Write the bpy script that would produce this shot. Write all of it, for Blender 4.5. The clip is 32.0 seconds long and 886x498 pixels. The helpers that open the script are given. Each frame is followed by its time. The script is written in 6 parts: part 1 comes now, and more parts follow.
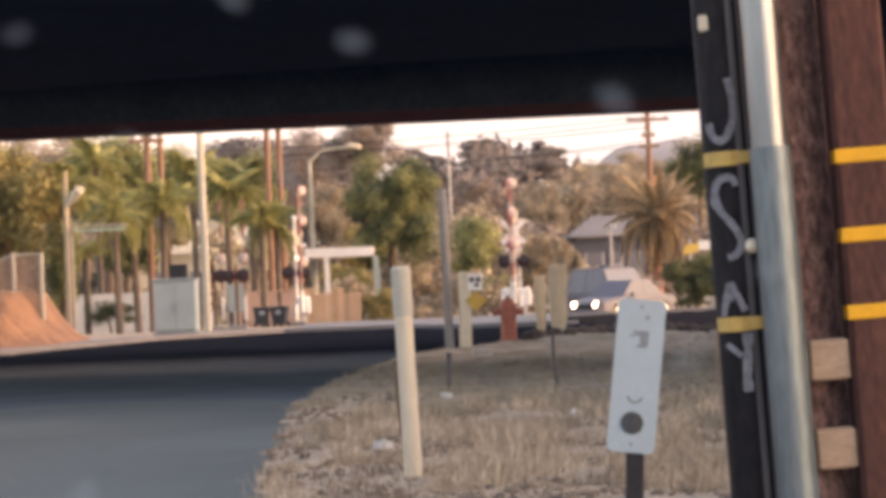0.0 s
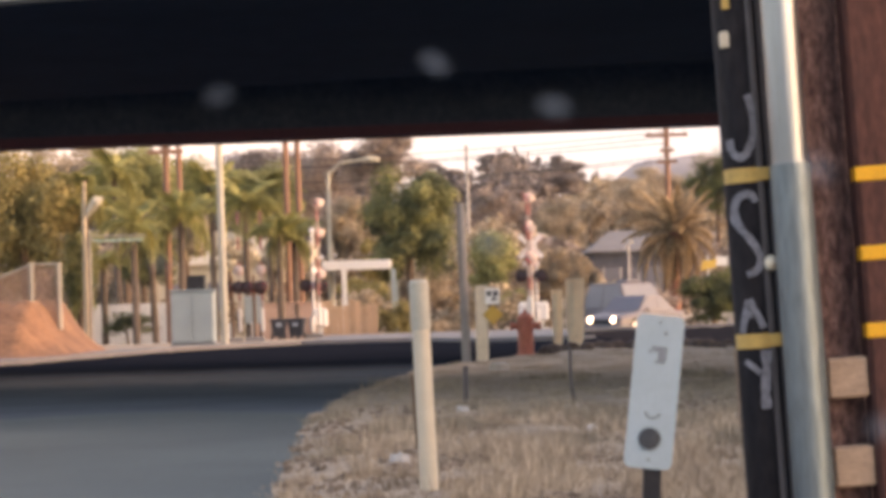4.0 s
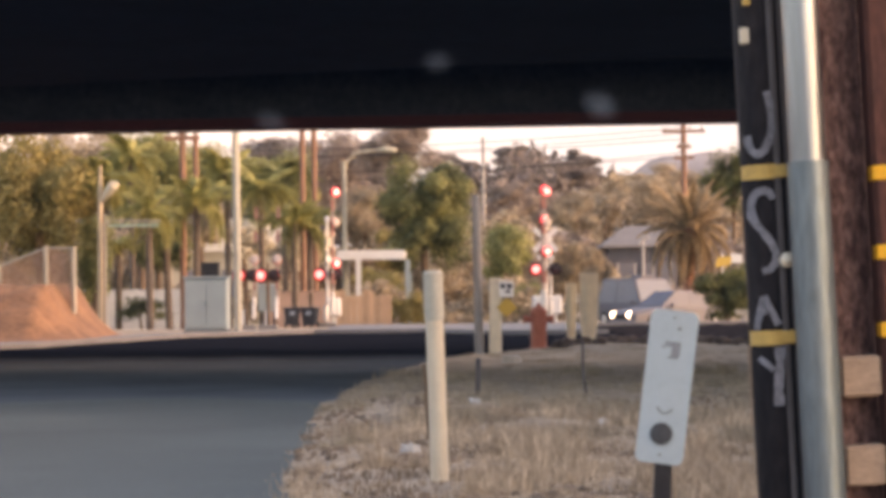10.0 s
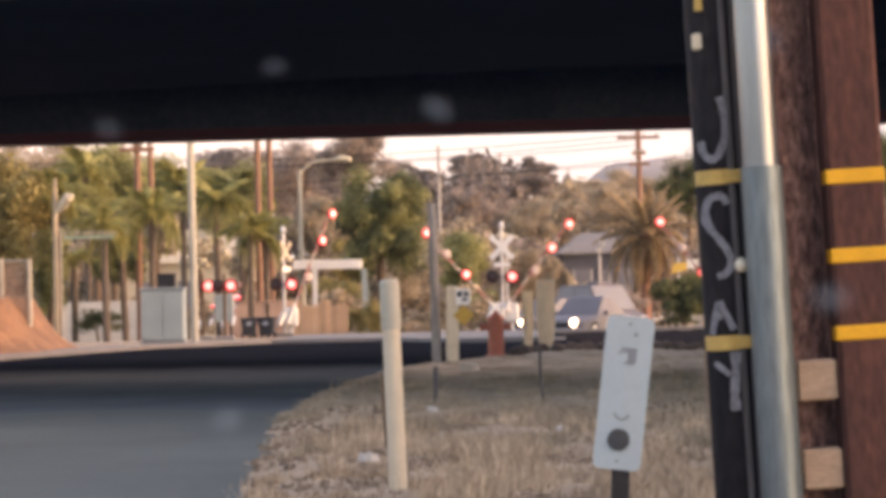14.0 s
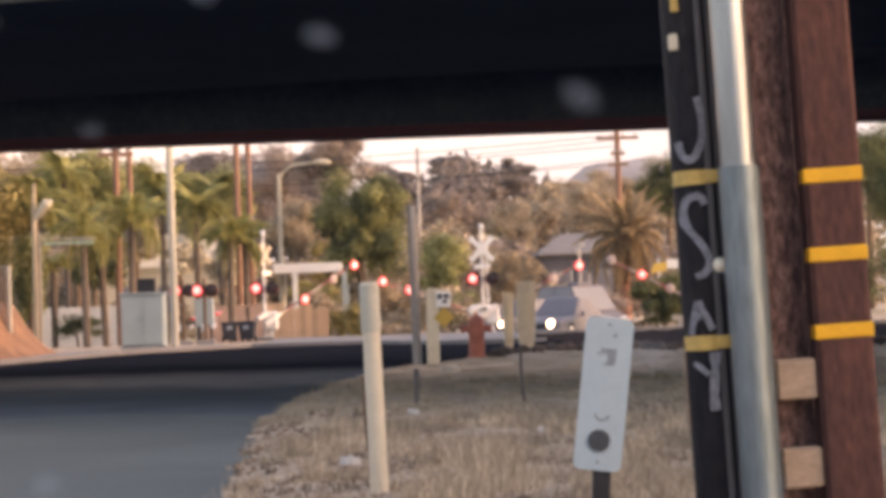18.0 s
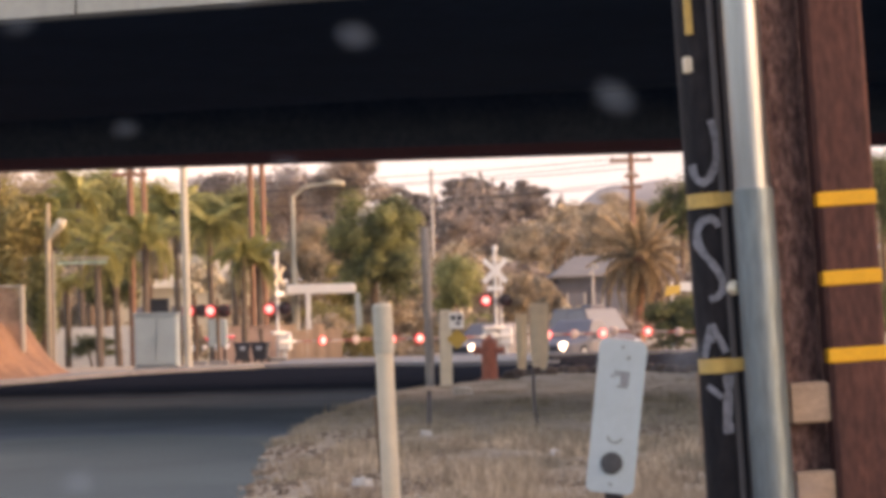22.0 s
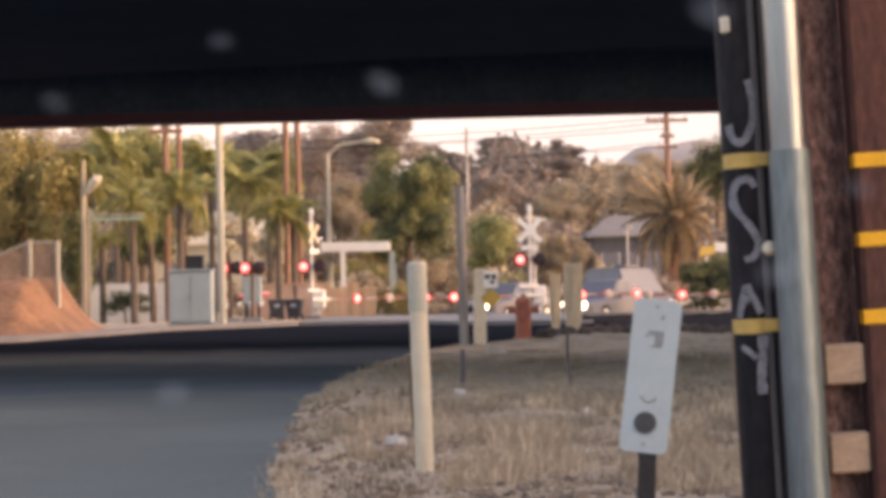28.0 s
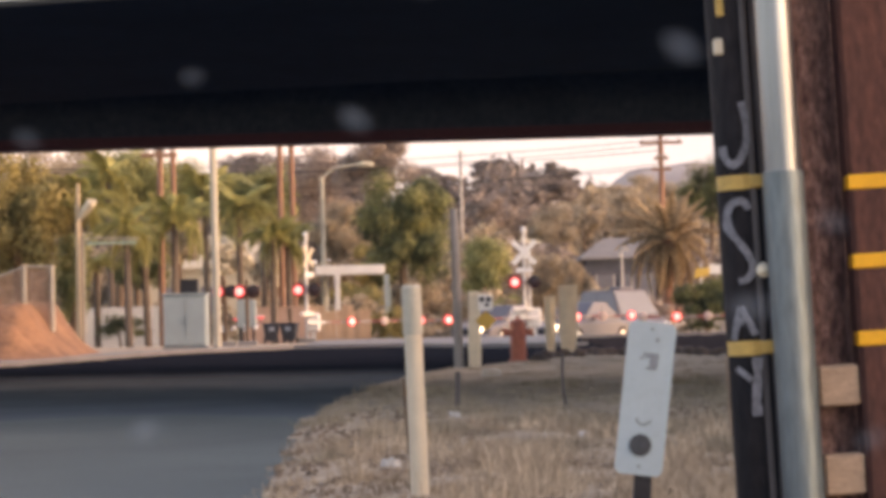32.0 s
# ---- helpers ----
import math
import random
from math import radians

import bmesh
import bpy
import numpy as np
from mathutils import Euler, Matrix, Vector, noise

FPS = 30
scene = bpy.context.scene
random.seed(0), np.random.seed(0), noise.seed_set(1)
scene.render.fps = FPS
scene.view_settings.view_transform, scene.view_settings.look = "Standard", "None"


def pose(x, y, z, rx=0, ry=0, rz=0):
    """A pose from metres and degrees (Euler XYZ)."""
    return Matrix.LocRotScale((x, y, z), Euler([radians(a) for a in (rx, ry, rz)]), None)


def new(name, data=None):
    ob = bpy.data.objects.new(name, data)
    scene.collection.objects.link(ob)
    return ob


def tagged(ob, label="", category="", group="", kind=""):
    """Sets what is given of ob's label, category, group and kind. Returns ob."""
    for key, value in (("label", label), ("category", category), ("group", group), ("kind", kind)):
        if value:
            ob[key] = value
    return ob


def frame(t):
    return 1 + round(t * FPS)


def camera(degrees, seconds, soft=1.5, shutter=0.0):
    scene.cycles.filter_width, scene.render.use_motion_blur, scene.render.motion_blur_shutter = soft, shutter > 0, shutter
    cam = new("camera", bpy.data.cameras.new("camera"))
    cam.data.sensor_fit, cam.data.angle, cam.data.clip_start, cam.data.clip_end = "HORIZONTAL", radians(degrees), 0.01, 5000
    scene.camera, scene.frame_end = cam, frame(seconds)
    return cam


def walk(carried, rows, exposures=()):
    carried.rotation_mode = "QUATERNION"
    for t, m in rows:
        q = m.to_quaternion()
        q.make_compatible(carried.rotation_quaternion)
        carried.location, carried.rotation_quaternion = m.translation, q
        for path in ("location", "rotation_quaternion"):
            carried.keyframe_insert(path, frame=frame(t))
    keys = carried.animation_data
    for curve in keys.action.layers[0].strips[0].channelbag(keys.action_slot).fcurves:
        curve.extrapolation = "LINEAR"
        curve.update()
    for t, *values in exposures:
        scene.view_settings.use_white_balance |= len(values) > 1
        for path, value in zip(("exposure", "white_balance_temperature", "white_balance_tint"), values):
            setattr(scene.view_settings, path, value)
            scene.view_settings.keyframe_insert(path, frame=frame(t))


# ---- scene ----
cam = camera(20.0, 32.0, soft=4.6)
EYE = 1.15
# seconds, x, z, yaw, pitch, lean to the right
ROWS = [
    (0, 0.00231, 0.00117, 0.025, 0.844, 2.27),
    (0.5, 0.00095, 0.00156, 0.321, 0.488, 2.07),
    (1, -0.00041, 0.00196, 0.196, 0.248, 2.20),
    (1.5, -0.00177, 0.00235, 0.109, 0.624, 2.09),
    (2, -0.00312, 0.00275, 0.004, 0.383, 1.74),
    (2.5, -0.00286, 0.00269, 0.503, 0.493, 1.58),
    (3, -0.00260, 0.00264, -0.081, 0.957, 1.80),
    (3.5, -0.00234, 0.00258, 0.334, 1.246, 1.69),
    (5.5, -0.00129, 0.00236, 0.519, 0.720, 1.79),
    (6, -0.00348, 0.00174, 1.150, 0.791, 1.58),
    (6.5, -0.00058, 0.00289, 0.637, 1.027, 2.36),
    (7, -0.00081, 0.00279, 0.658, 0.965, 2.17),
    (7.5, -0.00131, 0.00240, 0.694, 0.075, 1.47),
    (8, -0.00181, 0.00202, 0.371, 0.370, 1.52),
    (8.5, -0.00231, 0.00164, -0.041, 1.992, 1.51),
    (9, -0.00330, 0.00052, -0.014, 1.339, 0.98),
    (9.5, -0.00420, -0.00010, 0.400, 1.226, 0.63),
    (10, -0.00433, -0.00051, 0.751, 0.982, 0.59),
    (10.5, -0.00447, -0.00093, 0.775, 0.799, 0.61),
    (11, -0.00433, -0.00114, 0.712, 0.392, 0.62),
    (11.5, -0.00419, -0.00134, 0.701, 0.663, 0.42),
    (12, -0.00428, -0.00148, -0.029, 0.790, 0.89),
    (12.5, -0.00437, -0.00163, 0.690, 0.381, 0.45),
    (13, -0.00253, -0.00083, 0.165, 0.480, 0.98),
    (13.5, -0.00202, -0.00074, 0.214, 1.007, 1.12),
    (14, -0.00152, -0.00066, -0.246, 1.159, 1.22),
    (14.5, -0.00102, -0.00058, -0.475, 0.775, 1.20),
    (16.5, 0.00100, -0.00024, -0.617, 0.266, 1.05),
    (17, 0.00116, -0.00010, -0.771, 0.398, 1.36),
    (17.5, 0.00176, 0.00028, -0.999, 0.231, 1.65),
    (18, 0.00237, 0.00066, -0.704, 1.195, 1.77),
    (18.5, 0.00290, -0.00002, -0.923, 1.010, 1.23),
    (19, 0.00260, -0.00050, -0.355, 1.015, 1.47),
    (19.5, 0.00350, 0.00032, 0.044, 1.325, 1.42),
    (20, 0.00441, 0.00113, -0.323, 1.832, 1.68),
    (20.5, 0.00323, 0.00075, 0.171, 1.711, 1.30),
    (21, 0.00206, 0.00037, -0.099, 1.501, 1.57),
    (21.5, 0.00197, 0.00027, -0.347, 1.960, 1.66),
    (22, 0.00188, 0.00016, -0.411, 1.697, 1.47),
    (22.5, 0.00177, -0.00040, -0.198, 0.284, 1.22),
    (23, 0.00167, -0.00095, 0.320, 0.660, 0.92),
    (23.5, 0.00110, -0.00125, 0.072, 0.613, 0.87),
    (24, 0.00118, -0.00114, 0.110, 1.100, 0.78),
    (24.5, 0.00125, -0.00103, -0.228, 0.893, 0.66),
    (25, 0.00098, -0.00122, -0.165, 1.031, 0.80),
    (25.5, 0.00071, -0.00141, -0.198, 0.842, 0.75),
    (27.5, 0.00122, -0.00047, 0.551, 1.345, 1.25),
    (28, 0.00044, -0.00088, 0.396, 0.774, 1.05),
    (28.5, 0.00091, -0.00095, 0.365, 0.754, 1.17),
    (29, 0.00139, -0.00103, 0.272, 0.647, 1.01),
    (29.5, 0.00141, -0.00030, 0.548, 1.323, 1.62),
    (30, 0.00143, 0.00042, 0.528, 0.850, 1.23),
    (30.5, 0.00145, 0.00115, 0.466, 0.431, 0.88),
    (31, 0.00129, 0.00057, 1.185, 0.964, 0.83),
    (31.5, 0.00114, -0.00002, 0.683, 0.733, 1.17),
    (32, 0.00098, -0.00060, 0.261, 1.292, 1.25),
]
walk(cam, [(t, pose(x, 0, EYE + z, 0, 0, yaw) @ pose(0, 0, 0, 90 + pitch) @ pose(0, 0, 0, 0, 0, -lean))
           for t, x, z, yaw, pitch, lean in ROWS],
     exposures=[(0.0, 1.45, 9000, 28), (6.0, 1.43, 9000, 28), (19.0, 1.34, 9000, 30), (32.0, 1.30, 9000, 29)])

# ---- light ----
SUN_FROM = Vector((0.93, -0.16, 0.33)).normalized()
world = bpy.data.worlds.new("dusk_sky")
scene.world = world
world.use_nodes = True
wn = world.node_tree.nodes
sky = wn.new("ShaderNodeTexSky")
sky.sky_type, sky.sun_disc = "NISHITA", False
sky.sun_elevation = math.asin(SUN_FROM.z)
sky.sun_rotation = math.atan2(SUN_FROM.x, SUN_FROM.y)
sky.air_density, sky.dust_density, sky.ozone_density = 1.0, 1.5, 1.0
wn["Background"].inputs["Strength"].default_value = 0.222
world.node_tree.links.new(sky.outputs[0], wn["Background"].inputs["Color"])
sun = new("sun", bpy.data.lights.new("sun", "SUN"))
sun.data.energy, sun.data.angle, sun.data.color = 0.66, radians(6), (1.0, 0.68, 0.50)
sun.rotation_euler = SUN_FROM.to_track_quat("Z", "Y").to_euler()


# ---- materials ----
def mat(name, color, rough=0.8, metal=0.0, vary=0.25, scale=4.0, fine=40.0, bump=0.15, second=None, stretch=(1, 1, 1), per_object=0.0, per_island=0.0, spread=0.5, spec=0.5):
    """A surface with stains at one scale and grain at another, and a little relief."""
    m = bpy.data.materials.new(name)
    m.use_nodes = True
    n, l = m.node_tree.nodes, m.node_tree.links
    b = n["Principled BSDF"]
    b.inputs["Roughness"].default_value, b.inputs["Metallic"].default_value = rough, metal
    b.inputs["Specular IOR Level"].default_value = spec
    tc, mp = n.new("ShaderNodeTexCoord"), n.new("ShaderNodeMapping")
    mp.inputs["Scale"].default_value = stretch
    l.new(tc.outputs["Object"], mp.inputs["Vector"])
    big, small = n.new("ShaderNodeTexNoise"), n.new("ShaderNodeTexNoise")
    for node, s, d in ((big, scale, 5), (small, fine, 3)):
        node.inputs["Scale"].default_value, node.inputs["Detail"].default_value = s, d
        l.new(mp.outputs[0], node.inputs["Vector"])
    ramp = n.new("ShaderNodeValToRGB")
    second = second or tuple(c * (1 - vary) for c in color)
    ramp.color_ramp.elements[0].position, ramp.color_ramp.elements[1].position = 0.5 - spread / 2, 0.5 + spread / 2
    ramp.color_ramp.elements[0].color, ramp.color_ramp.elements[1].color = (*second, 1), (*color, 1)
    l.new(big.outputs["Fac"], ramp.inputs[0])
    mix = n.new("ShaderNodeMix")
    mix.data_type, mix.blend_type = "RGBA", "MULTIPLY"
    mix.inputs[0].default_value = min(1.0, vary * 1.6)
    l.new(ramp.outputs[0], mix.inputs[6])
    l.new(small.outputs["Fac"], mix.inputs[7])
    gain = n.new("ShaderNodeMix")
    gain.data_type, gain.blend_type = "RGBA", "MULTIPLY"
    gain.inputs[0].default_value = 1.0
    k = 1 + min(1.0, vary * 1.6) * 0.7
    gain.inputs[7].default_value = (k, k, k, 1)
    l.new(mix.outputs[2], gain.inputs[6])
    out = gain.outputs[2]
    if per_object or per_island:
        src = n.new("ShaderNodeObjectInfo").outputs["Random"] if per_object else n.new("ShaderNodeNewGeometry").outputs["Random Per Island"]
        mr = n.new("ShaderNodeMapRange")
        a = per_object or per_island
        mr.inputs["To Min"].default_value, mr.inputs["To Max"].default_value = 1 - a, 1 + a
        l.new(src, mr.inputs["Value"])
        vm = n.new("ShaderNodeVectorMath")
        vm.operation = "SCALE"
        l.new(out, vm.inputs[0])
        l.new(mr.outputs[0], vm.inputs["Scale"])
        out = vm.outputs[0]
    l.new(out, b.inputs["Base Color"])
    if bump:
        bp = n.new("ShaderNodeBump")
        bp.inputs["Strength"].default_value, bp.inputs["Distance"].default_value = bump, 0.01
        l.new(small.outputs["Fac"], bp.inputs["Height"])
        l.new(bp.outputs[0], b.inputs["Normal"])
    return m


def shade_into(m, color, y0, y1):
    """Blends a road colour raggedly into a darker one between two distances, painting shade."""
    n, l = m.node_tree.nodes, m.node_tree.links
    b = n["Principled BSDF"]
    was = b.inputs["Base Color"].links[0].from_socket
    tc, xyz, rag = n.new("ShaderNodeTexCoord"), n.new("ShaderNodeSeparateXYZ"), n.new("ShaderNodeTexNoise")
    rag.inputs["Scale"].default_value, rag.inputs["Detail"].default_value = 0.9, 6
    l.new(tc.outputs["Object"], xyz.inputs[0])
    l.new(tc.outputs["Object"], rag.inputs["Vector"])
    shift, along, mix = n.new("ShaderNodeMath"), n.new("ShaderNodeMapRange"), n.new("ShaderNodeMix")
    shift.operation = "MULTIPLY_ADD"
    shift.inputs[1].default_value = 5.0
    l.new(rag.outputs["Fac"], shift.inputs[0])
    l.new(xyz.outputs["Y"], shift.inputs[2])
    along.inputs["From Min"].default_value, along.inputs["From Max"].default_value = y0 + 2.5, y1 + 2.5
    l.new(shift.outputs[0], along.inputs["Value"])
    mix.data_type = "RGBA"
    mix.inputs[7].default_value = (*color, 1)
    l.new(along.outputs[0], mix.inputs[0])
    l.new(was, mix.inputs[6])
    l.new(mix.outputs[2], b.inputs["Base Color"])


def leaf_mat(name, color, second, scale=0.6):
    m = mat(name, color, 0.65, vary=0.2, scale=scale, fine=6, bump=0, second=second, per_island=0.35, spread=0.26)
    n, l = m.node_tree.nodes, m.node_tree.links
    b = n["Principled BSDF"]
    b.inputs["Specular IOR Level"].default_value = 0.25
    tr, mx = n.new("ShaderNodeBsdfTranslucent"), n.new("ShaderNodeMixShader")
    mx.inputs[0].default_value = 0.35
    l.new(b.inputs["Base Color"].links[0].from_socket, tr.inputs["Color"])
    l.new(b.outputs[0], mx.inputs[1])
    l.new(tr.outputs[0], mx.inputs[2])
    l.new(mx.outputs[0], n["Material Output"].inputs["Surface"])
    return m


def glow(name, color, strength):
    m = bpy.data.materials.new(name)
    m.use_nodes = True
    b = m.node_tree.nodes["Principled BSDF"]
    b.inputs["Base Color"].default_value = (*color, 1)
    b.inputs["Emission Color"].default_value = (*color, 1)
    b.inputs["Emission Strength"].default_value = strength
    return m


# Overpass shade is put into the asphalt colours: black far, graded under the deck.
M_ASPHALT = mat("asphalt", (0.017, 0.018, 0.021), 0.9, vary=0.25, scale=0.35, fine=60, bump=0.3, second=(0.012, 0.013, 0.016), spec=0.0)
M_MIDASPHALT = mat("grey_to_shade_asphalt", (0.142, 0.166, 0.178), 0.9, vary=0.35, scale=0.5, fine=50, bump=0.3, second=(0.100, 0.118, 0.130), spec=0.0)
shade_into(M_MIDASPHALT, (0.015, 0.016, 0.019), 36.5, 47.0)
M_NEARASPHALT = mat("near_asphalt", (0.126, 0.150, 0.145), 0.9, vary=0.35, scale=0.35, fine=70, bump=0.3, second=(0.093, 0.113, 0.111), spec=0.05)
M_DIRT = mat("dry_dirt", (0.470, 0.368, 0.262), 0.95, vary=0.45, scale=2.6, fine=22, bump=0.8, second=(0.235, 0.182, 0.130), spread=0.42)
M_CLAY = mat("orange_clay", (0.300, 0.148, 0.074), 0.95, vary=0.45, scale=1.1, fine=7, bump=0.9, second=(0.165, 0.083, 0.044), spread=0.4)
M_CONCRETE = mat("pale_concrete", (0.204, 0.191, 0.180), 0.85, vary=0.2, scale=0.8, fine=30, bump=0.2)
# Near-black underside: deep shade is put into the concrete's colour.
M_SOFFIT = mat("shade_dark_concrete", (0.0075, 0.0180, 0.0390), 0.95, vary=0.45, scale=0.45, fine=5, bump=0.1, spec=0.1)
# Grey darkened to carry the shade under the decks and on the abutment.
M_GIRDER = mat("shade_dark_grey", (0.034, 0.041, 0.053), 0.9, vary=0.4, scale=0.8, fine=7, bump=0.1, spec=0.1)
# Dark red of the lower rim imitates a lens colour fringe.
M_EDGERED = mat("fringe_red_edge_beam", (0.055, 0.011, 0.013), 0.9, vary=0.3, scale=0.8, fine=12)
M_FASCIA = mat("grey_bridge_concrete", (0.40, 0.39, 0.35), 0.85, vary=0.2, scale=0.6, fine=14)
M_POLEWOOD = mat("weathered_pole_wood", (0.315, 0.176, 0.140), 0.95, vary=0.6, scale=52, fine=130, bump=1.0, second=(0.082, 0.040, 0.033), stretch=(1, 1, 0.42), spec=0.2, spread=0.40)
M_BROWNGUARD = mat("brown_painted_guard", (0.118, 0.047, 0.034), 0.85, vary=0.5, scale=16, fine=60, second=(0.072, 0.032, 0.025), stretch=(1, 1, 0.35), spec=0.25)
M_BLACKGUARD = mat("black_plastic_guard", (0.014, 0.013, 0.014), 0.85, vary=0.5, scale=10, fine=50, second=(0.030, 0.024, 0.023), stretch=(1, 1, 0.4), spec=0.15, bump=0.4)
M_GALV = mat("galvanised_steel", (0.33, 0.35, 0.36), 0.34, metal=1.0, vary=0.3, scale=16, fine=60, stretch=(1, 1, 0.06))
M_GALVDULL = mat("dull_galvanised_steel", (0.160, 0.203, 0.220), 0.44, metal=0.7, vary=0.35, scale=11, fine=60, second=(0.195, 0.228, 0.236), stretch=(1, 1, 0.2), spec=0.4)
M_CABLE = mat("grey_brown_cable", (0.11, 0.095, 0.09), 0.8, vary=0.3, scale=10, fine=60, stretch=(1, 1, 0.3))
M_YELLOW = mat("yellow_reflective_band", (0.792, 0.380, 0.010), 0.5, vary=0.15, scale=20, fine=90)
M_YELLOWDIM = mat("faded_yellow_band", (0.620, 0.385, 0.105), 0.7, vary=0.25, scale=25, fine=90)
M_BLOCK = mat("pale_wood_block", (0.432, 0.294, 0.204), 0.85, vary=0.35, scale=14, fine=60, stretch=(1, 1, 3))
M_PAINTWHITE = mat("white_spray_paint", (0.265, 0.26, 0.28), 0.75, vary=0.5, scale=26, fine=70)
M_SIGNWHITE = mat("white_plastic_panel", (0.440, 0.560, 0.610), 0.5, vary=0.10, scale=9, fine=60, bump=0.05)
M_SIGNGREY = mat("faded_grey_print", (0.29, 0.335, 0.375), 0.6, vary=0.3, scale=50, fine=120)
M_SIGNFAINT = mat("faint_print", (0.34, 0.40, 0.45), 0.6, vary=0.2, scale=50, fine=120)
M_DARKGREY = mat("dark_grey_print", (0.070, 0.080, 0.088), 0.6, vary=0.3, scale=40, fine=120)
M_STAKE = mat("dark_steel_stake", (0.03, 0.028, 0.03), 0.7, vary=0.4, scale=20, fine=80)
M_PVC = mat("cream_pvc", (0.650, 0.550, 0.408), 0.6, vary=0.15, scale=7, fine=60, bump=0.05)
M_PVCGREY = mat("worn_white_sleeve", (0.480, 0.445, 0.353), 0.6, vary=0.2, scale=9, fine=60)
M_CREAM = mat("cream_marker_plastic", (0.80, 0.70, 0.53), 0.7, vary=0.25, scale=5, fine=40)
M_GREYWOOD = mat("grey_weathered_post", (0.43, 0.40, 0.375), 0.9, vary=0.35, scale=4, fine=40, stretch=(1, 1, 0.2))
M_HYDRANT = mat("faded_orange_red_paint", (0.50, 0.155, 0.10), 0.6, vary=0.25, scale=8, fine=50)
M_WHITE = mat("white_paint", (0.680, 0.654, 0.612), 0.5, vary=0.1, scale=3, fine=40)
M_ALU = mat("silver_mast_paint", (0.62, 0.60, 0.57), 0.45, metal=0.3, vary=0.15, scale=3, fine=40)
M_BLACK = mat("black_paint", (0.012, 0.012, 0.013), 0.7, vary=0.3, scale=6, fine=40)
M_ARMPAINT = mat("weathered_arm_paint", (0.34, 0.285, 0.255), 0.7, vary=0.3, scale=4, fine=40)
M_ARMRED = mat("weathered_red_arm_stripe", (0.30, 0.125, 0.105), 0.7, vary=0.3, scale=4, fine=40)
M_REDSTRIPE = mat("red_stripe", (0.52, 0.36, 0.30), 0.5, vary=0.15, scale=5, fine=40)
M_LENSBACK = mat("pale_lamp_back", (0.42, 0.33, 0.29), 0.6, vary=0.15, scale=5, fine=40)
M_REDDARK = mat("unlit_red_lens", (0.030, 0.012, 0.012), 0.4, vary=0.2, scale=5, fine=40)
M_CABINET = mat("pale_grey_cabinet_paint", (0.285, 0.340, 0.338), 0.5, vary=0.15, scale=2, fine=30)
M_BROWNPOLE = mat("brown_utility_pole_wood", (0.260, 0.138, 0.091), 0.9, vary=0.35, scale=2.5, fine=20, stretch=(1, 1, 0.15))
M_PALEPOLE = mat("pale_concrete_pole", (0.425, 0.390, 0.315), 0.8, vary=0.2, scale=2, fine=20, stretch=(1, 1, 0.3))
M_LAMPGOLD = mat("cream_lamp_housing", (0.46, 0.40, 0.30), 0.5, vary=0.1, scale=4, fine=20)
M_TANPOST = mat("tan_lamp_column", (0.40, 0.31, 0.21), 0.8, vary=0.25, scale=3, fine=20, stretch=(1, 1, 0.3))
M_BARK = mat("brown_bark", (0.17, 0.11, 0.07), 0.95, vary=0.4, scale=4, fine=20, bump=0.6, stretch=(1, 1, 0.3))
M_REDBARK = mat("reddish_palm_bark", (0.290, 0.135, 0.090), 0.95, vary=0.4, scale=3, fine=14, bump=0.5, second=(0.150, 0.072, 0.050), stretch=(1, 1, 2))
M_PALMBARK = mat("grey_palm_trunk", (0.150, 0.112, 0.085), 0.95, vary=0.4, scale=3, fine=14, bump=0.5, stretch=(1, 1, 2.5))
M_PINKWALL = mat("pink_stucco", (0.55, 0.36, 0.27), 0.9, vary=0.15, scale=1.2, fine=20)
M_TANBOARD = mat("tan_fence_board", (0.50, 0.32, 0.20), 0.85, vary=0.25, scale=2, fine=20, stretch=(1, 1, 0.2), per_object=0.18)
M_CREAMWALL = mat("cream_stucco", (0.464, 0.400, 0.304), 0.9, vary=0.15, scale=1.0, fine=16)
M_GREYWALL = mat("slate_blue_siding", (0.090, 0.090, 0.105), 0.85, vary=0.25, scale=1.5, fine=20)
M_ROOF = mat("grey_shingle_roof", (0.178, 0.166, 0.160), 0.9, vary=0.2, scale=1.5, fine=12)
M_GLASS = mat("dark_window_glass", (0.15, 0.15, 0.17), 0.55, vary=0.1, scale=1, fine=10, bump=0, spec=0.25)
M_CARDARK = mat("grey_car_paint", (0.145, 0.143, 0.16), 0.55, vary=0.05, scale=2, fine=30, bump=0, spec=0.4)
# Van panes greyed towards the paint: haze put into their tone.
M_VANGLASS = mat("haze_toned_van_glass", (0.20, 0.205, 0.22), 0.5, vary=0.1, scale=1, fine=10, bump=0, spec=0.3)
M_CARWHITE = mat("white_car_paint", (0.145, 0.138, 0.148), 0.55, vary=0.05, scale=2, fine=30, bump=0, spec=0.4)
M_CARSILVER = mat("silver_van_paint", (0.165, 0.155, 0.168), 0.7, vary=0.08, scale=2, fine=30, bump=0, spec=0.3)
M_TYRE = mat("black_rubber", (0.02, 0.02, 0.02), 0.9, vary=0.2, scale=8, fine=50)
M_PLASTICBIN = mat("dark_bin_plastic", (0.025, 0.028, 0.035), 0.6, vary=0.2, scale=5, fine=40)
M_SIGNYELLOW = mat("yellow_sign_face", (0.62, 0.39, 0.08), 0.5, vary=0.12, scale=8, fine=40)
M_MESH = mat("rusty_chain_link", (0.435, 0.288, 0.196), 0.7, vary=0.3, scale=4, fine=30)
M_GREENSIGN = mat("green_street_sign", (0.30, 0.40, 0.31), 0.5, vary=0.1, scale=4, fine=30)
M_STRAW = mat("dry_straw", (0.640, 0.495, 0.345), 0.85, vary=0.4, scale=1.5, fine=8, bump=0, second=(0.235, 0.168, 0.115), per_island=0.4)
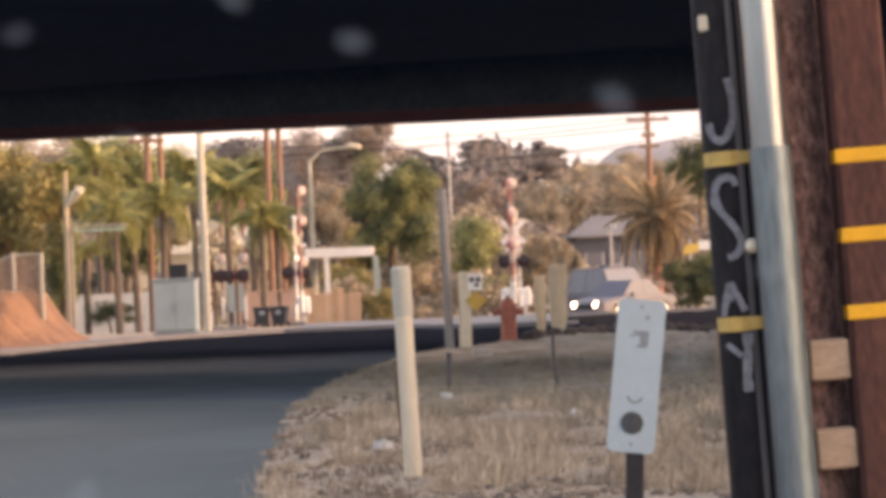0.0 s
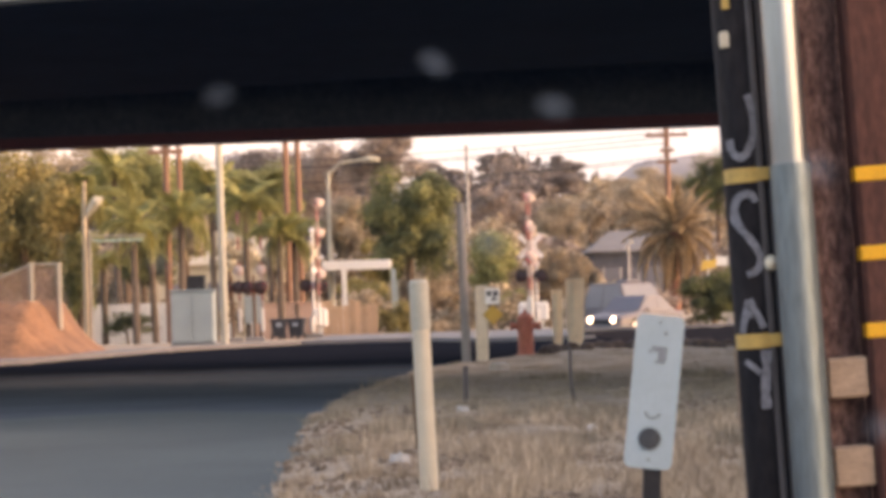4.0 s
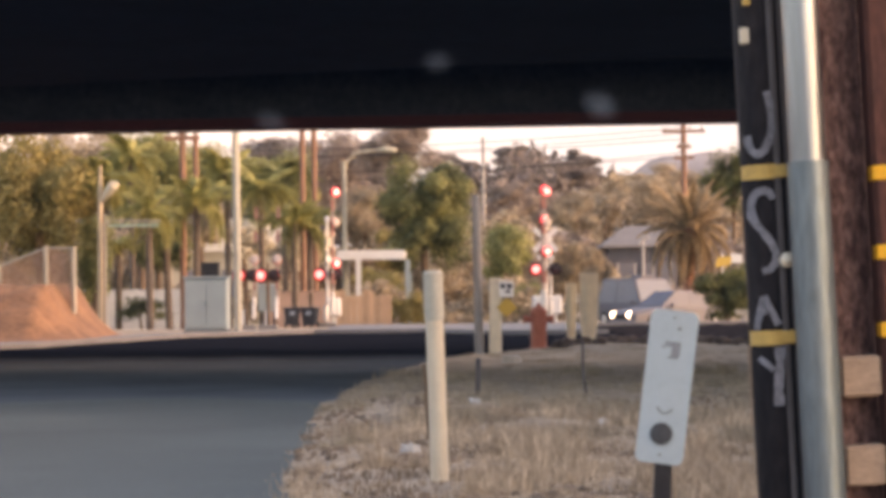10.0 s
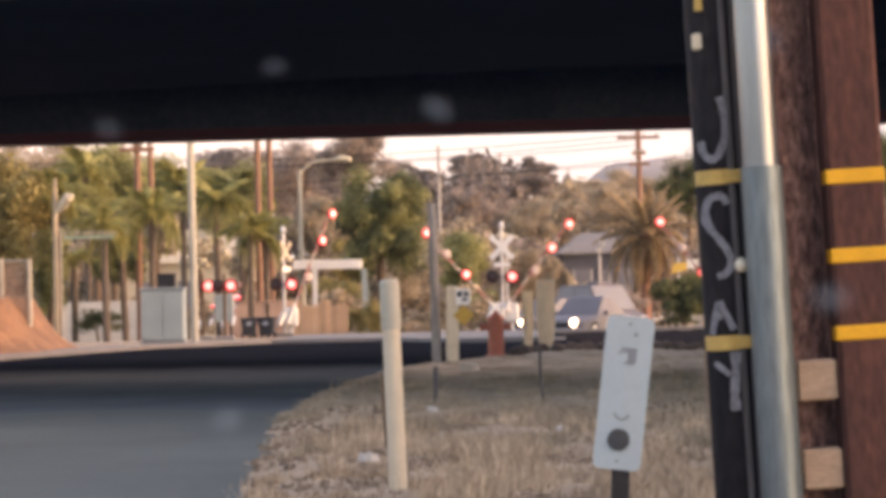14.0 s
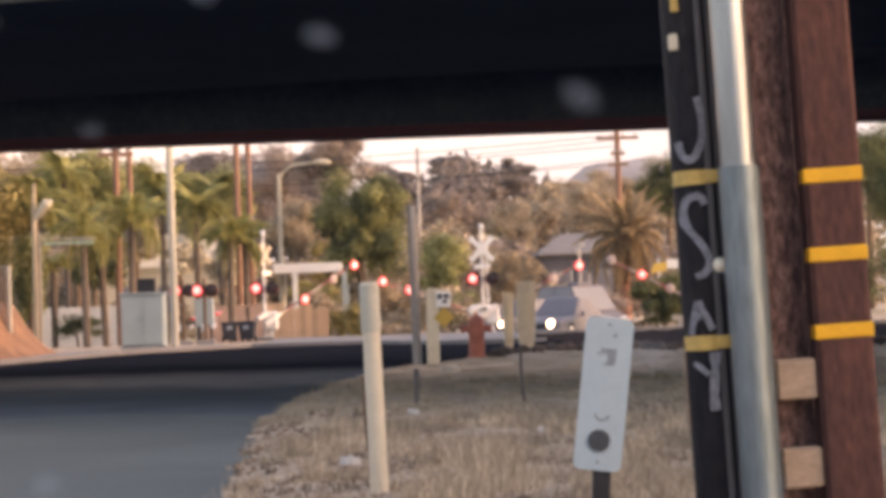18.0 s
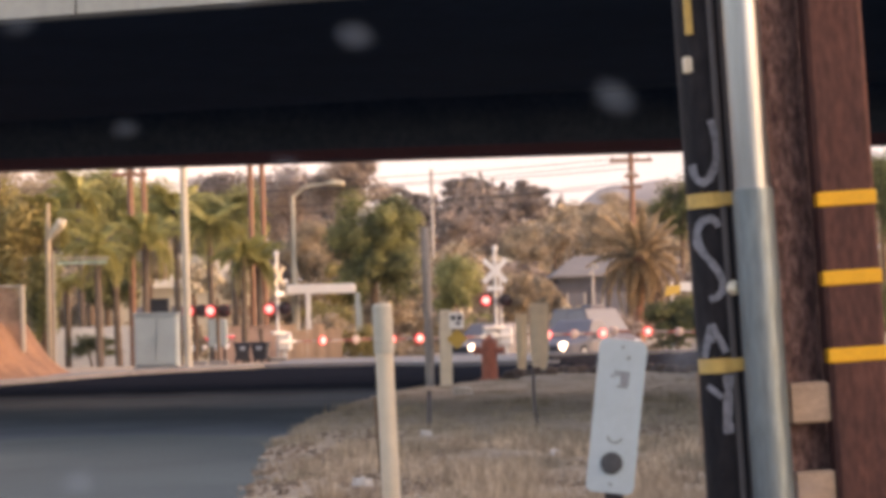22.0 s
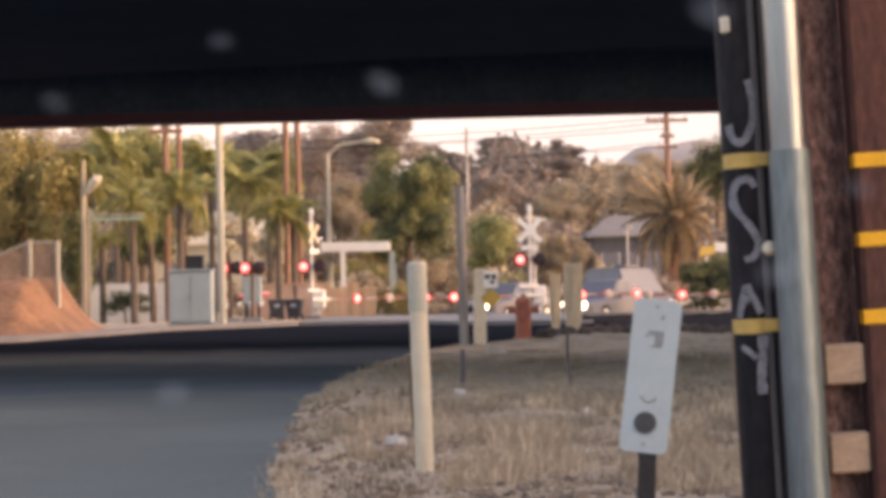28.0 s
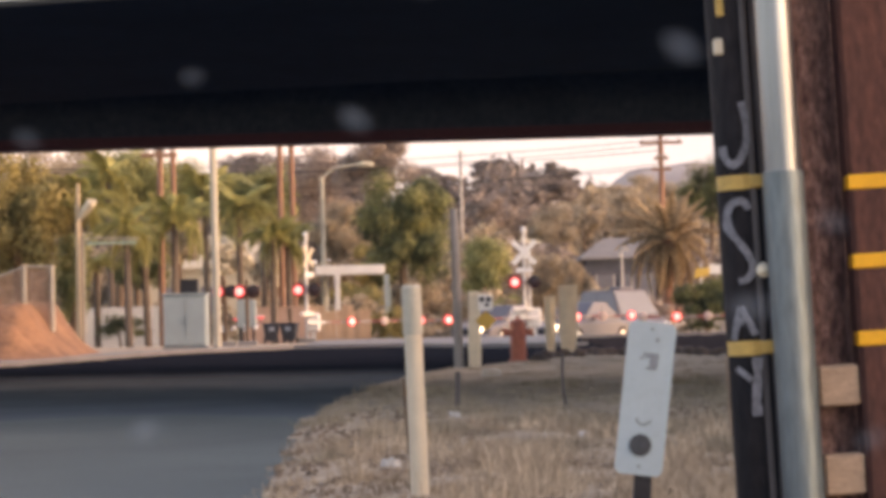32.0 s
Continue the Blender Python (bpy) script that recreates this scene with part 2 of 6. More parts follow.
M_WEED = mat("grey_green_weed", (0.365, 0.290, 0.200), 0.85, vary=0.2, scale=1, fine=8, bump=0, second=(0.190, 0.155, 0.110), per_island=0.35)
M_THATCH = mat("brown_dead_grass", (0.320, 0.230, 0.150), 0.9, vary=0.3, scale=1.3, fine=8, bump=0, second=(0.150, 0.106, 0.070), per_island=0.4)
M_PAPER = mat("white_litter", (0.52, 0.485, 0.44), 0.8, vary=0.15, scale=12, fine=50)
M_SHADEGROUND = mat("shade_dark_ground", (0.060, 0.046, 0.041), 0.95, spec=0.0, vary=0.5, scale=1.4, fine=9, bump=0.8, second=(0.026, 0.021, 0.020))
M_CLOD = mat("dark_clods", (0.085, 0.062, 0.050), 0.95, vary=0.3, scale=6, fine=30, bump=0.4, per_island=0.4)
M_CLODNEAR = mat("brown_earth_lumps", (0.230, 0.165, 0.112), 0.95, vary=0.4, scale=8, fine=40, bump=0.4, second=(0.120, 0.086, 0.062), per_island=0.4)
M_SIGNPLATE = mat("white_sign_plate", (0.93, 0.92, 0.88), 0.6, vary=0.08, scale=9, fine=60)
M_PINKPAPER = mat("faded_pink_wrapper", (0.42, 0.20, 0.17), 0.7, vary=0.15, scale=12, fine=50)
# Hill colour is lightened to hold the distance haze.
M_HILL = mat("haze_toned_hill", (0.405, 0.340, 0.305), 0.95, vary=0.3, scale=0.05, fine=0.3, bump=0, second=(0.270, 0.228, 0.203))
L_YELLOWGREEN = leaf_mat("yellow_green_leaves", (0.350, 0.280, 0.115), (0.200, 0.178, 0.076))
L_GREEN = leaf_mat("green_leaves", (0.330, 0.315, 0.140), (0.195, 0.205, 0.092))
L_DARK = leaf_mat("dark_green_leaves", (0.175, 0.18, 0.075), (0.05, 0.062, 0.032), 1.1)
L_MID = leaf_mat("olive_green_leaves", (0.250, 0.250, 0.108), (0.066, 0.082, 0.045), 1.2)
L_PALM = leaf_mat("palm_leaves", (0.430, 0.385, 0.150), (0.270, 0.265, 0.105))
L_DRYPALM = leaf_mat("golden_palm_leaves", (0.350, 0.252, 0.151), (0.193, 0.147, 0.095))
# Pale leaves imitate a bright house wall showing through foliage.
L_PALE = leaf_mat("pale_blotch_leaves", (0.60, 0.53, 0.41), (0.33, 0.30, 0.22), 0.9)
L_BROWN = leaf_mat("dusty_brown_leaves", (0.350, 0.280, 0.235), (0.230, 0.190, 0.168))
L_OLIVE = leaf_mat("dusty_olive_leaves", (0.430, 0.345, 0.245), (0.290, 0.240, 0.177))
# Grey of the farthest leaves is haze put into the colour.
L_GREY = leaf_mat("haze_toned_grey_leaves", (0.215, 0.184, 0.168), (0.150, 0.130, 0.121))
G_RED = glow("lit_red_lamp", (1.0, 0.045, 0.06), 0.36)
G_REDCORE = glow("bright_lamp_core", (1.0, 0.44, 0.42), 0.58)
G_HEAD = glow("lit_headlamp", (1.0, 0.86, 0.66), 3.0)
G_SKY = glow("pale_evening_sky", (1.0, 0.95, 0.935), 0.043)


# ---- building blocks ----
class Shape:
    """Collects vertices and faces for one mesh."""

    def __init__(self):
        self.v, self.f = [], []

    def add(self, verts, faces, m=None):
        k = len(self.v)
        self.v += [tuple(m @ Vector(p)) if m else tuple(p) for p in verts]
        self.f += [tuple(i + k for i in q) for q in faces]
        return self

    def box(self, x0, x1, y0, y1, z0, z1, bevel=0.0, m=None):
        b = bevel
        if not b:
            vs = [(x, y, z) for z in (z0, z1) for x, y in ((x0, y0), (x1, y0), (x1, y1), (x0, y1))]
            return self.add(vs, [(3, 2, 1, 0), (4, 5, 6, 7), (0, 1, 5, 4), (1, 2, 6, 5), (2, 3, 7, 6), (3, 0, 4, 7)], m)
        ring = [(x0 + b, y0), (x1 - b, y0), (x1, y0 + b), (x1, y1 - b), (x1 - b, y1), (x0 + b, y1), (x0, y1 - b), (x0, y0 + b)]
        cx, cy = (x0 + x1) / 2, (y0 + y1) / 2
        kx, ky = 1 - 2 * b / max(1e-6, x1 - x0), 1 - 2 * b / max(1e-6, y1 - y0)
        inner = [(cx + (x - cx) * kx, cy + (y - cy) * ky) for x, y in ring]
        rings = [(inner, z0), (ring, z0 + b), (ring, z1 - b), (inner, z1)]
        return self.loft([[(x, y, z) for x, y in r] for r, z in rings], m=m)

    def loft(self, rings, cap=True, m=None):
        n = len(rings[0])
        vs = [p for r in rings for p in r]
        fs = [(k * n + i, k * n + (i + 1) % n, (k + 1) * n + (i + 1) % n, (k + 1) * n + i) for k in range(len(rings) - 1) for i in range(n)]
        if cap:
            fs += [tuple(reversed(range(n))), tuple(range((len(rings) - 1) * n, len(rings) * n))]
        return self.add(vs, fs, m)

    def tube(self, points, radii, n=10, m=None):
        """A round tube through the points."""
        pts = [Vector(p) for p in points]
        radii = radii if isinstance(radii, (list, tuple)) else [radii] * len(pts)
        rings, side = [], None
        if len(pts) > 1 and n > 11:
            e0, e1 = (pts[1] - pts[0]).normalized() * 0.0008, (pts[-1] - pts[-2]).normalized() * 0.0008
            pts = [pts[0], pts[0] + e0] + pts[1:-1] + [pts[-1] - e1, pts[-1]]
            radii = [radii[0], radii[0]] + list(radii[1:-1]) + [radii[-1], radii[-1]]
        for i, p in enumerate(pts):
            d = (pts[min(i + 1, len(pts) - 1)] - pts[max(i - 1, 0)]).normalized()
            if side is None:
                side = d.orthogonal().normalized()
            side = (side - d * side.dot(d)).normalized()
            up = d.cross(side)
            rings.append([p + radii[i] * (math.cos(a) * side + math.sin(a) * up) for a in (2 * math.pi * k / n for k in range(n))])
        return self.loft(rings, m=m)

    def disc(self, r, depth, n=16, m=None, dome=0.0):
        """A round plate across local y, its face towards -y."""
        rings = [[(s * r * math.cos(a), y, s * r * math.sin(a)) for a in (2 * math.pi * k / n for k in range(n))]
                 for s, y in ((1, depth), (1, 0), (0.7, -dome * 0.6), (0.3, -dome))]
        return self.loft(rings, m=m)

    def plate(self, outline, y0, y1, m=None):
        """A flat plate in the xz plane."""
        return self.loft([[(x, y0, z) for x, z in outline], [(x, y1, z) for x, z in outline]], m=m)

    def mesh(self, name, material, smooth=False):
        me = bpy.data.meshes.new(name)
        me.from_pydata(self.v, [], self.f)
        me.materials.append(material)
        if smooth:
            me.polygons.foreach_set("use_smooth", [len(f) < 5 for f in self.f])
        return me


def part(name, shape, material, parent, label="", at=None, smooth=False):
    """One mesh object under a thing or under a part."""
    ob = new(name, shape.mesh(name, material, smooth) if isinstance(shape, Shape) else shape)
    ob.parent = parent
    if at is not None:
        ob.matrix_basis = at
    return tagged(ob, label) if label else ob


def thing(name, m, label, category, group="", kind=""):
    ob = new(name)
    ob.empty_display_size = 0.2
    ob.matrix_basis = m
    return tagged(ob, label, category, group, kind)


def solid(name, shape, material, label, category="", group="", kind="", at=None, smooth=False):
    ob = new(name, shape.mesh(name, material, smooth))
    if at is not None:
        ob.matrix_basis = at
    return tagged(ob, label, category, group, kind)


def rounded(w, h, r, n=5):
    """The outline of a rounded plate, about its centre."""
    out = []
    for cx, cz, a0 in ((w / 2 - r, h / 2 - r, 0), (-w / 2 + r, h / 2 - r, 90), (-w / 2 + r, -h / 2 + r, 180), (w / 2 - r, -h / 2 + r, 270)):
        out += [(cx + r * math.cos(radians(a0 + 90 * k / n)), cz + r * math.sin(radians(a0 + 90 * k / n))) for k in range(n + 1)]
    return out


def smear(name, strength):
    """A speck of dust on glass, densest in its middle."""
    m = bpy.data.materials.new(name)
    m.use_nodes = True
    n, l = m.node_tree.nodes, m.node_tree.links
    tc, ln, mr = n.new("ShaderNodeTexCoord"), n.new("ShaderNodeVectorMath"), n.new("ShaderNodeMapRange")
    ln.operation = "LENGTH"
    l.new(tc.outputs["Object"], ln.inputs[0])
    mr.inputs["From Min"].default_value, mr.inputs["From Max"].default_value = 0.0, 1.0
    mr.inputs["To Min"].default_value, mr.inputs["To Max"].default_value = strength, 0.0
    mr.interpolation_type = "SMOOTHSTEP"
    l.new(ln.outputs["Value"], mr.inputs["Value"])
    df, tr, mx = n.new("ShaderNodeBsdfDiffuse"), n.new("ShaderNodeBsdfTransparent"), n.new("ShaderNodeMixShader")
    df.inputs["Color"].default_value = (0.38, 0.54, 0.74, 1)
    l.new(mr.outputs[0], mx.inputs[0])
    l.new(tr.outputs[0], mx.inputs[1])
    l.new(df.outputs[0], mx.inputs[2])
    l.new(mx.outputs[0], n["Material Output"].inputs["Surface"])
    return m


M_DUST, M_DUSTFAINT = smear("dust_speck", 0.095), smear("faint_dust_speck", 0.055)
M_PANE = bpy.data.materials.new("dusty_veil_pane")
M_PANE.use_nodes = True
_n, _l = M_PANE.node_tree.nodes, M_PANE.node_tree.links
_t, _d, _x = _n.new("ShaderNodeBsdfTransparent"), _n.new("ShaderNodeBsdfDiffuse"), _n.new("ShaderNodeMixShader")
_d.inputs["Color"].default_value = (0.10, 0.36, 0.90, 1)
_x.inputs[0].default_value = 0.0019  # a thin dust film over the whole pane, tinted blue as a veil painted over dark tones
_l.new(_t.outputs[0], _x.inputs[1])
_l.new(_d.outputs[0], _x.inputs[2])
_l.new(_x.outputs[0], _n["Material Output"].inputs["Surface"])


# ---- ground, road, bridge ----
def smooth(a, b, x):
    k = min(1.0, max(0.0, (x - a) / (b - a)))
    return k * k * (3 - 2 * k)


def lerp_table(table, x):
    for (a, u), (b, v) in zip(table, table[1:]):
        if x <= b:
            return u + (v - u) * max(0.0, (x - a) / (b - a))
    return table[-1][1]


ISLAND_LEFT = [(0, -0.6), (9, -0.9), (12, -1.08), (15.5, -1.32), (20.5, -1.6), (24.5, -1.72), (31, -1.6), (36, -1.4), (42, -0.9), (45.5, -0.1), (53, 2.2), (56, 6), (57, 60)]
ISLAND_BACK = [(-2, 46), (0, 47), (2.2, 54), (4, 54), (6, 51), (60, 50)]
FAR_KERB = [(-70, 20), (-15, 44), (-9.9, 56), (-9, 61), (-7.8, 67.3), (-4.7, 72.4), (-1.5, 72.4), (0.7, 67.4), (3.1, 66.5), (3.7, 80.5), (8.6, 82), (70, 80)]


def drop(y):
    """The land beyond the crest lies a little lower."""
    return -0.36 * smooth(83.8, 85.8, y)


def inside(x, y):
    """Metres from the edge of the dirt island, positive on it."""
    return min(x - lerp_table(ISLAND_LEFT, y), lerp_table(ISLAND_BACK, x) - y)


def dirt_height(x, y):
    d = inside(x, y)
    far = y - lerp_table(FAR_KERB, x)
    if far > 0.3:
        return drop(y) + 0.02
    bumps = 0.03 * noise.noise((x * 0.9, y * 0.5, 3.0)) + 0.012 * noise.noise((x * 4, y * 3, 1.0))
    edge = 0.22 * noise.noise((x * 1.3, y * 0.6, 7.0)) + 0.16 * noise.noise((x * 4.1, y * 2.3, 7.0))
    k = smooth(-0.38, 0.68, d + edge)
    return -0.05 + (0.11 + bumps) * k


def sheet(name, xs, ys, height, material, label, category):
    s = Shape()
    n = len(xs)
    s.v = [(x, y, height(x, y)) for y in ys for x in xs]
    s.f = [(j * n + i, j * n + i + 1, (j + 1) * n + i + 1, (j + 1) * n + i) for j in range(len(ys) - 1) for i in range(n - 1)]
    return solid(name, s, material, label, category, kind="structure", smooth=True)


def steps(a, b, d):
    return [a + d * k for k in range(int(round((b - a) / d)))]


gx = [-4000, -900, -250, -90, -50, -30] + steps(-20, -3, 1.0) + steps(-3, 7, 0.2) + steps(7, 20, 1.0) + [20, 30, 50, 90, 250, 900, 4000]
gy = [-4000, -900, -200, -60, -20, -5] + steps(0, 10, 1.0) + steps(10, 58, 0.3) + steps(58, 100, 1.0) + [100, 120, 160, 250, 600, 1500, 4500]
sheet("ground", gx, gy, dirt_height, M_DIRT, "dry brown dirt ground with sparse straw", "ground")

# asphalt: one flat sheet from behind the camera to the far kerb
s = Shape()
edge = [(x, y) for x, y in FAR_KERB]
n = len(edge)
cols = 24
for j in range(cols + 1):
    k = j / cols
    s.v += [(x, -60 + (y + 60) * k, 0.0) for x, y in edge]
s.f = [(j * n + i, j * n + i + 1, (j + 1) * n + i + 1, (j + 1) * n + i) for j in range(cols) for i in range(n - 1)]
solid("road", s, M_ASPHALT, "dark asphalt road curving round a dirt corner, shade in its colour", "road", kind="structure")

# pale pavement strip with its kerb along the road's far side
s = Shape()
for (x0, y0), (x1, y1) in zip(FAR_KERB, FAR_KERB[1:]):
    d = Vector((x1 - x0, y1 - y0)).normalized()
    nx, ny = -d.y, d.x
    w = 1.3
    a, b, c, e = (x0, y0), (x1, y1), (x1 + nx * w, y1 + ny * w), (x0 + nx * w, y0 + ny * w)
    s.add([(*p, z) for z in (-0.1, 0.10) for p in (a, b, c, e)],
          [(4, 5, 6, 7), (0, 1, 5, 4), (2, 3, 7, 6), (1, 2, 6, 5), (3, 0, 4, 7)])
solid("pavement", s, M_CONCRETE, "pale concrete pavement strip with a low kerb", "pavement", kind="structure")

s = Shape()
outline = [(-4.5, 73.8), (-1.1, 73.7), (1.1, 68.8), (2.8, 67.9), (3.3, 81.5), (3.4, 84.2), (-4.5, 84.2)]
s.loft([[(x, y, -0.1) for x, y in outline], [(x, y, 0.095) for x, y in outline]])
solid("crossing_apron", s, M_CONCRETE, "worn grey concrete apron before the crossing", "pavement", kind="structure")

# dark stony bed beside the apron, with ground shade put into its colour
s = Shape()
bx, by = [3.75 + 0.35 * k for k in range(76)], [54.2 + 0.7 * k for k in range(37)]
s.v = [(x, y, 0.02 + 0.07 * noise.noise((x * 1.7, y * 0.9, 5)) + 0.05 * noise.noise((x * 4.1, y * 2.3, 6))) for y in by for x in bx]
n = len(bx)
s.f = [(j * n + i, j * n + i + 1, (j + 1) * n + i + 1, (j + 1) * n + i) for j in range(len(by) - 1) for i in range(n - 1)]
solid("shade_dark_bed", s, M_SHADEGROUND, "dark brown stony ground beside the road, shade in its colour", "ballast", kind="structure", smooth=True)

s = Shape()
outline = [(-80, 85.9), (6.6, 85.9), (7.4, 88.6), (80, 88.6), (80, 99.5), (-80, 99.5)]
s.loft([[(x, y, -0.5) for x, y in outline], [(x, y, -0.335) for x, y in outline]])
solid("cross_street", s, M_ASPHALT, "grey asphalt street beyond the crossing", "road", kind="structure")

# overpass: a wide deck, painted shade-dark below, with a pale parapet on its near side
Z0, Z1 = 4.68, 5.73


def near_y(x):
    return 26.50 - 0.367 * x


def far_y(x):
    return 50.88 - 0.0765 * x


ends = (-42, 37)
spans = [ends[0] + (ends[1] - ends[0]) * k / 12 for k in range(13)]


# Gap added between two decks so that sky light reaches the dirt below.
def gap_near(x):
    return min(near_y(x) + 12.6, 43.4)


def gap_far(x):
    return 45.2 - 0.0765 * x


def deck(front, back, low, top):
    """A flat deck between two edges, in bays."""
    s = Shape()
    for x0, x1 in zip(spans, spans[1:]):
        a = [(x0, front(x0)), (x1, front(x1)), (x1, back(x1)), (x0, back(x0))]
        s.loft([[(x, y, low) for x, y in a], [(x, y, top) for x, y in a]])
    return s


bridge = solid("overpass_deck", deck(near_y, gap_near, Z0, Z1), M_SOFFIT, "broad overpass deck with shade painted into its underside", "bridge", kind="structure")
second = solid("added_second_deck", deck(gap_far, far_y, 5.66, 6.4), M_GIRDER, "second deck added beyond a gap that lets sky light down", "bridge", kind="structure")
part("girder", deck(lambda x: far_y(x) - 0.93, lambda x: far_y(x) - 0.03, Z0, 5.656), M_GIRDER, second, "deep edge girder with shade in its colour")
s = Shape()
lo, hi = ends
x = lo
while x < hi:
    x1 = min(hi, x + 2.56)
    p = [(x, near_y(x) - 0.003), (x1 - 0.03, near_y(x1 - 0.03) - 0.003)]
    q = [(px - 0.14, py - 0.38) for px, py in p]
    s = Shape()
    s.loft([[(*q[0], Z0 - 0.04), (*q[1], Z0 - 0.04), (*p[1], Z0 - 0.04), (*p[0], Z0 - 0.04)], [(*q[0], Z1 + 0.84), (*q[1], Z1 + 0.84), (*p[1], Z1 + 0.84), (*p[0], Z1 + 0.84)]])
    part("parapet_panel", s, M_FASCIA, bridge, "pale concrete parapet panel")
    x += 2.56
s = Shape()
p = [(lo, far_y(lo)), (hi, far_y(hi))]
s.loft([[(x, y + dy, z) for (x, y), dy in ((p[0], -0.97), (p[1], -0.97), (p[1], 0.02), (p[0], 0.02))] for z in (4.47, Z0 - 0.004)])
part("edge_beam", s, M_EDGERED, second, "dark red edge beam imitating a colour fringe")
for k, x in enumerate((ends[0] - 1.0, ends[1])):
    s = Shape()
    s.box(x, x + 1.0, near_y(x) - 1, far_y(x) + 1, -0.1, Z1)
    solid(f"wall_abutment_{k + 1}", s, M_FASCIA, "plain concrete abutment wall under the overpass end", "wall", kind="structure")

# unseen wall added beside the near stretch of road to keep the low sun off it
s = Shape()
for k in range(4):
    y0 = 2.4 + 6 * k
    s.loft([[(9.5, y0, -0.1), (9.5, y0 + 5.97, -0.1), (10.3, y0 + 5.97, -0.1), (10.3, y0, -0.1)],
            [(9.7, y0, 4.8), (9.7, y0 + 5.97, 4.8), (10.2, y0 + 5.97, 4.8), (10.2, y0, 4.8)]])
solid("wall_sunshade", s, M_FASCIA, "unseen plain wall added to shade the near road and dirt", "wall", kind="structure")

# unseen plain walls added behind and beside the camera to darken the conduit's reflections
s = Shape()
s.box(-13.6, -13.0, -22, 17, -0.1, 3.2)
solid("wall_west", s, M_GREYWALL, "unseen slate-grey wall added across the road to darken reflections", "wall", kind="structure")
s = Shape()
s.box(-12.996, 12.0, -22.6, -22.0, -0.1, 4.6)
solid("wall_south", s, M_GREYWALL, "unseen slate-grey wall added behind the road to darken reflections", "wall", kind="structure")

# dark abutment under the near end of the deck, and an unseen wall added beyond it to keep the low sun off the ground
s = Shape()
# The abutment's dark tone is shade put into its colour.
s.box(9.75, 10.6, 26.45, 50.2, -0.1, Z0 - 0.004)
solid("wall_abutment_3", s, M_GIRDER, "dark abutment wall under the overpass, shade in its colour", "wall", kind="structure")
s = Shape()
for k in range(5):
    y0, y1 = 52.6 + 5.5 * k, 58.07 + 5.5 * k
    x0, x1 = 0.2 * y0 + 1.0, 0.2 * y1 + 1.0
    s.loft([[(x0, y0, -0.1), (x0 + 0.8, y0, -0.1), (x1 + 0.8, y1, -0.1), (x1, y1, -0.1)],
            [(x0 + 0.2, y0, 5.0), (x0 + 0.7, y0, 5.0), (x1 + 0.7, y1, 5.0), (x1 + 0.2, y1, 5.0)]])
solid("wall_sunshade_far", s, M_FASCIA, "unseen plain wall added to keep the sun off the dark ground", "wall", kind="structure")

# hill on the skyline, distance haze put into its colour
s = Shape()
hx, hy = [10 + 5 * k for k in range(50)], [880 + 20 * k for k in range(12)]
for y in hy:
    for x in hx:
        ridge = 53 * math.exp(-abs((x - 84) / 54) ** 2.4) + 16 * math.exp(-((x - 150) / 60) ** 2)
        s.v.append((x, y, ridge * math.sin(math.pi * min(1, max(0, (y - 870) / 240))) + 3 * noise.noise((x * 0.05, y * 0.02, 2)) - 2))
n = len(hx)
s.f = [(j * n + i, j * n + i + 1, (j + 1) * n + i + 1, (j + 1) * n + i) for j in range(len(hy) - 1) for i in range(n - 1)]
solid("backdrop_hill", s, M_HILL, "pale hill on the skyline, haze put into its colour", "hill", kind="structure", smooth=True)

# pale evening sky low over the land, far behind everything
s = Shape()
for z in (-60, 200, 500, 900):
    s.v += [(3800 * math.sin(a), 3800 * math.cos(a), z) for a in (radians(-60 + 6 * k) for k in range(21))]
s.f = [(j * 21 + i, j * 21 + i + 1, j * 21 + i + 22, j * 21 + i + 21) for j in range(3) for i in range(20)]
solid("backdrop_sky", s, G_SKY, "pale pinkish evening sky near the horizon", "sky", kind="structure")

# Grey stretch raised in tone under the deck, then graded to black as shade.
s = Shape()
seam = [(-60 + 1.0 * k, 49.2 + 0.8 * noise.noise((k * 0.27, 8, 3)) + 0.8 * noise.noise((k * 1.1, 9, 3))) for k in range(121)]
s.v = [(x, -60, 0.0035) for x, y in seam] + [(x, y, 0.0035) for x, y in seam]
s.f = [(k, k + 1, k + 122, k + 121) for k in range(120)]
solid("middle_road", s, M_MIDASPHALT, "grey asphalt under the overpass edge, graded darker for its shade", "road", kind="structure")
s = Shape()
seam = [(-60 + 1.0 * k, 25.6 + 2.4 * noise.noise((k * 0.31, 2, 1)) + 0.7 * noise.noise((k * 1.3, 5, 1)) + 0.02 * k) for k in range(121)]
s.v = [(x, -60, 0.007) for x, y in seam] + [(x, y, 0.007) for x, y in seam]
s.f = [(k, k + 1, k + 122, k + 121) for k in range(120)]
solid("near_road", s, M_NEARASPHALT, "near stretch of road in a paler, open-sky tone of asphalt", "road", kind="structure")


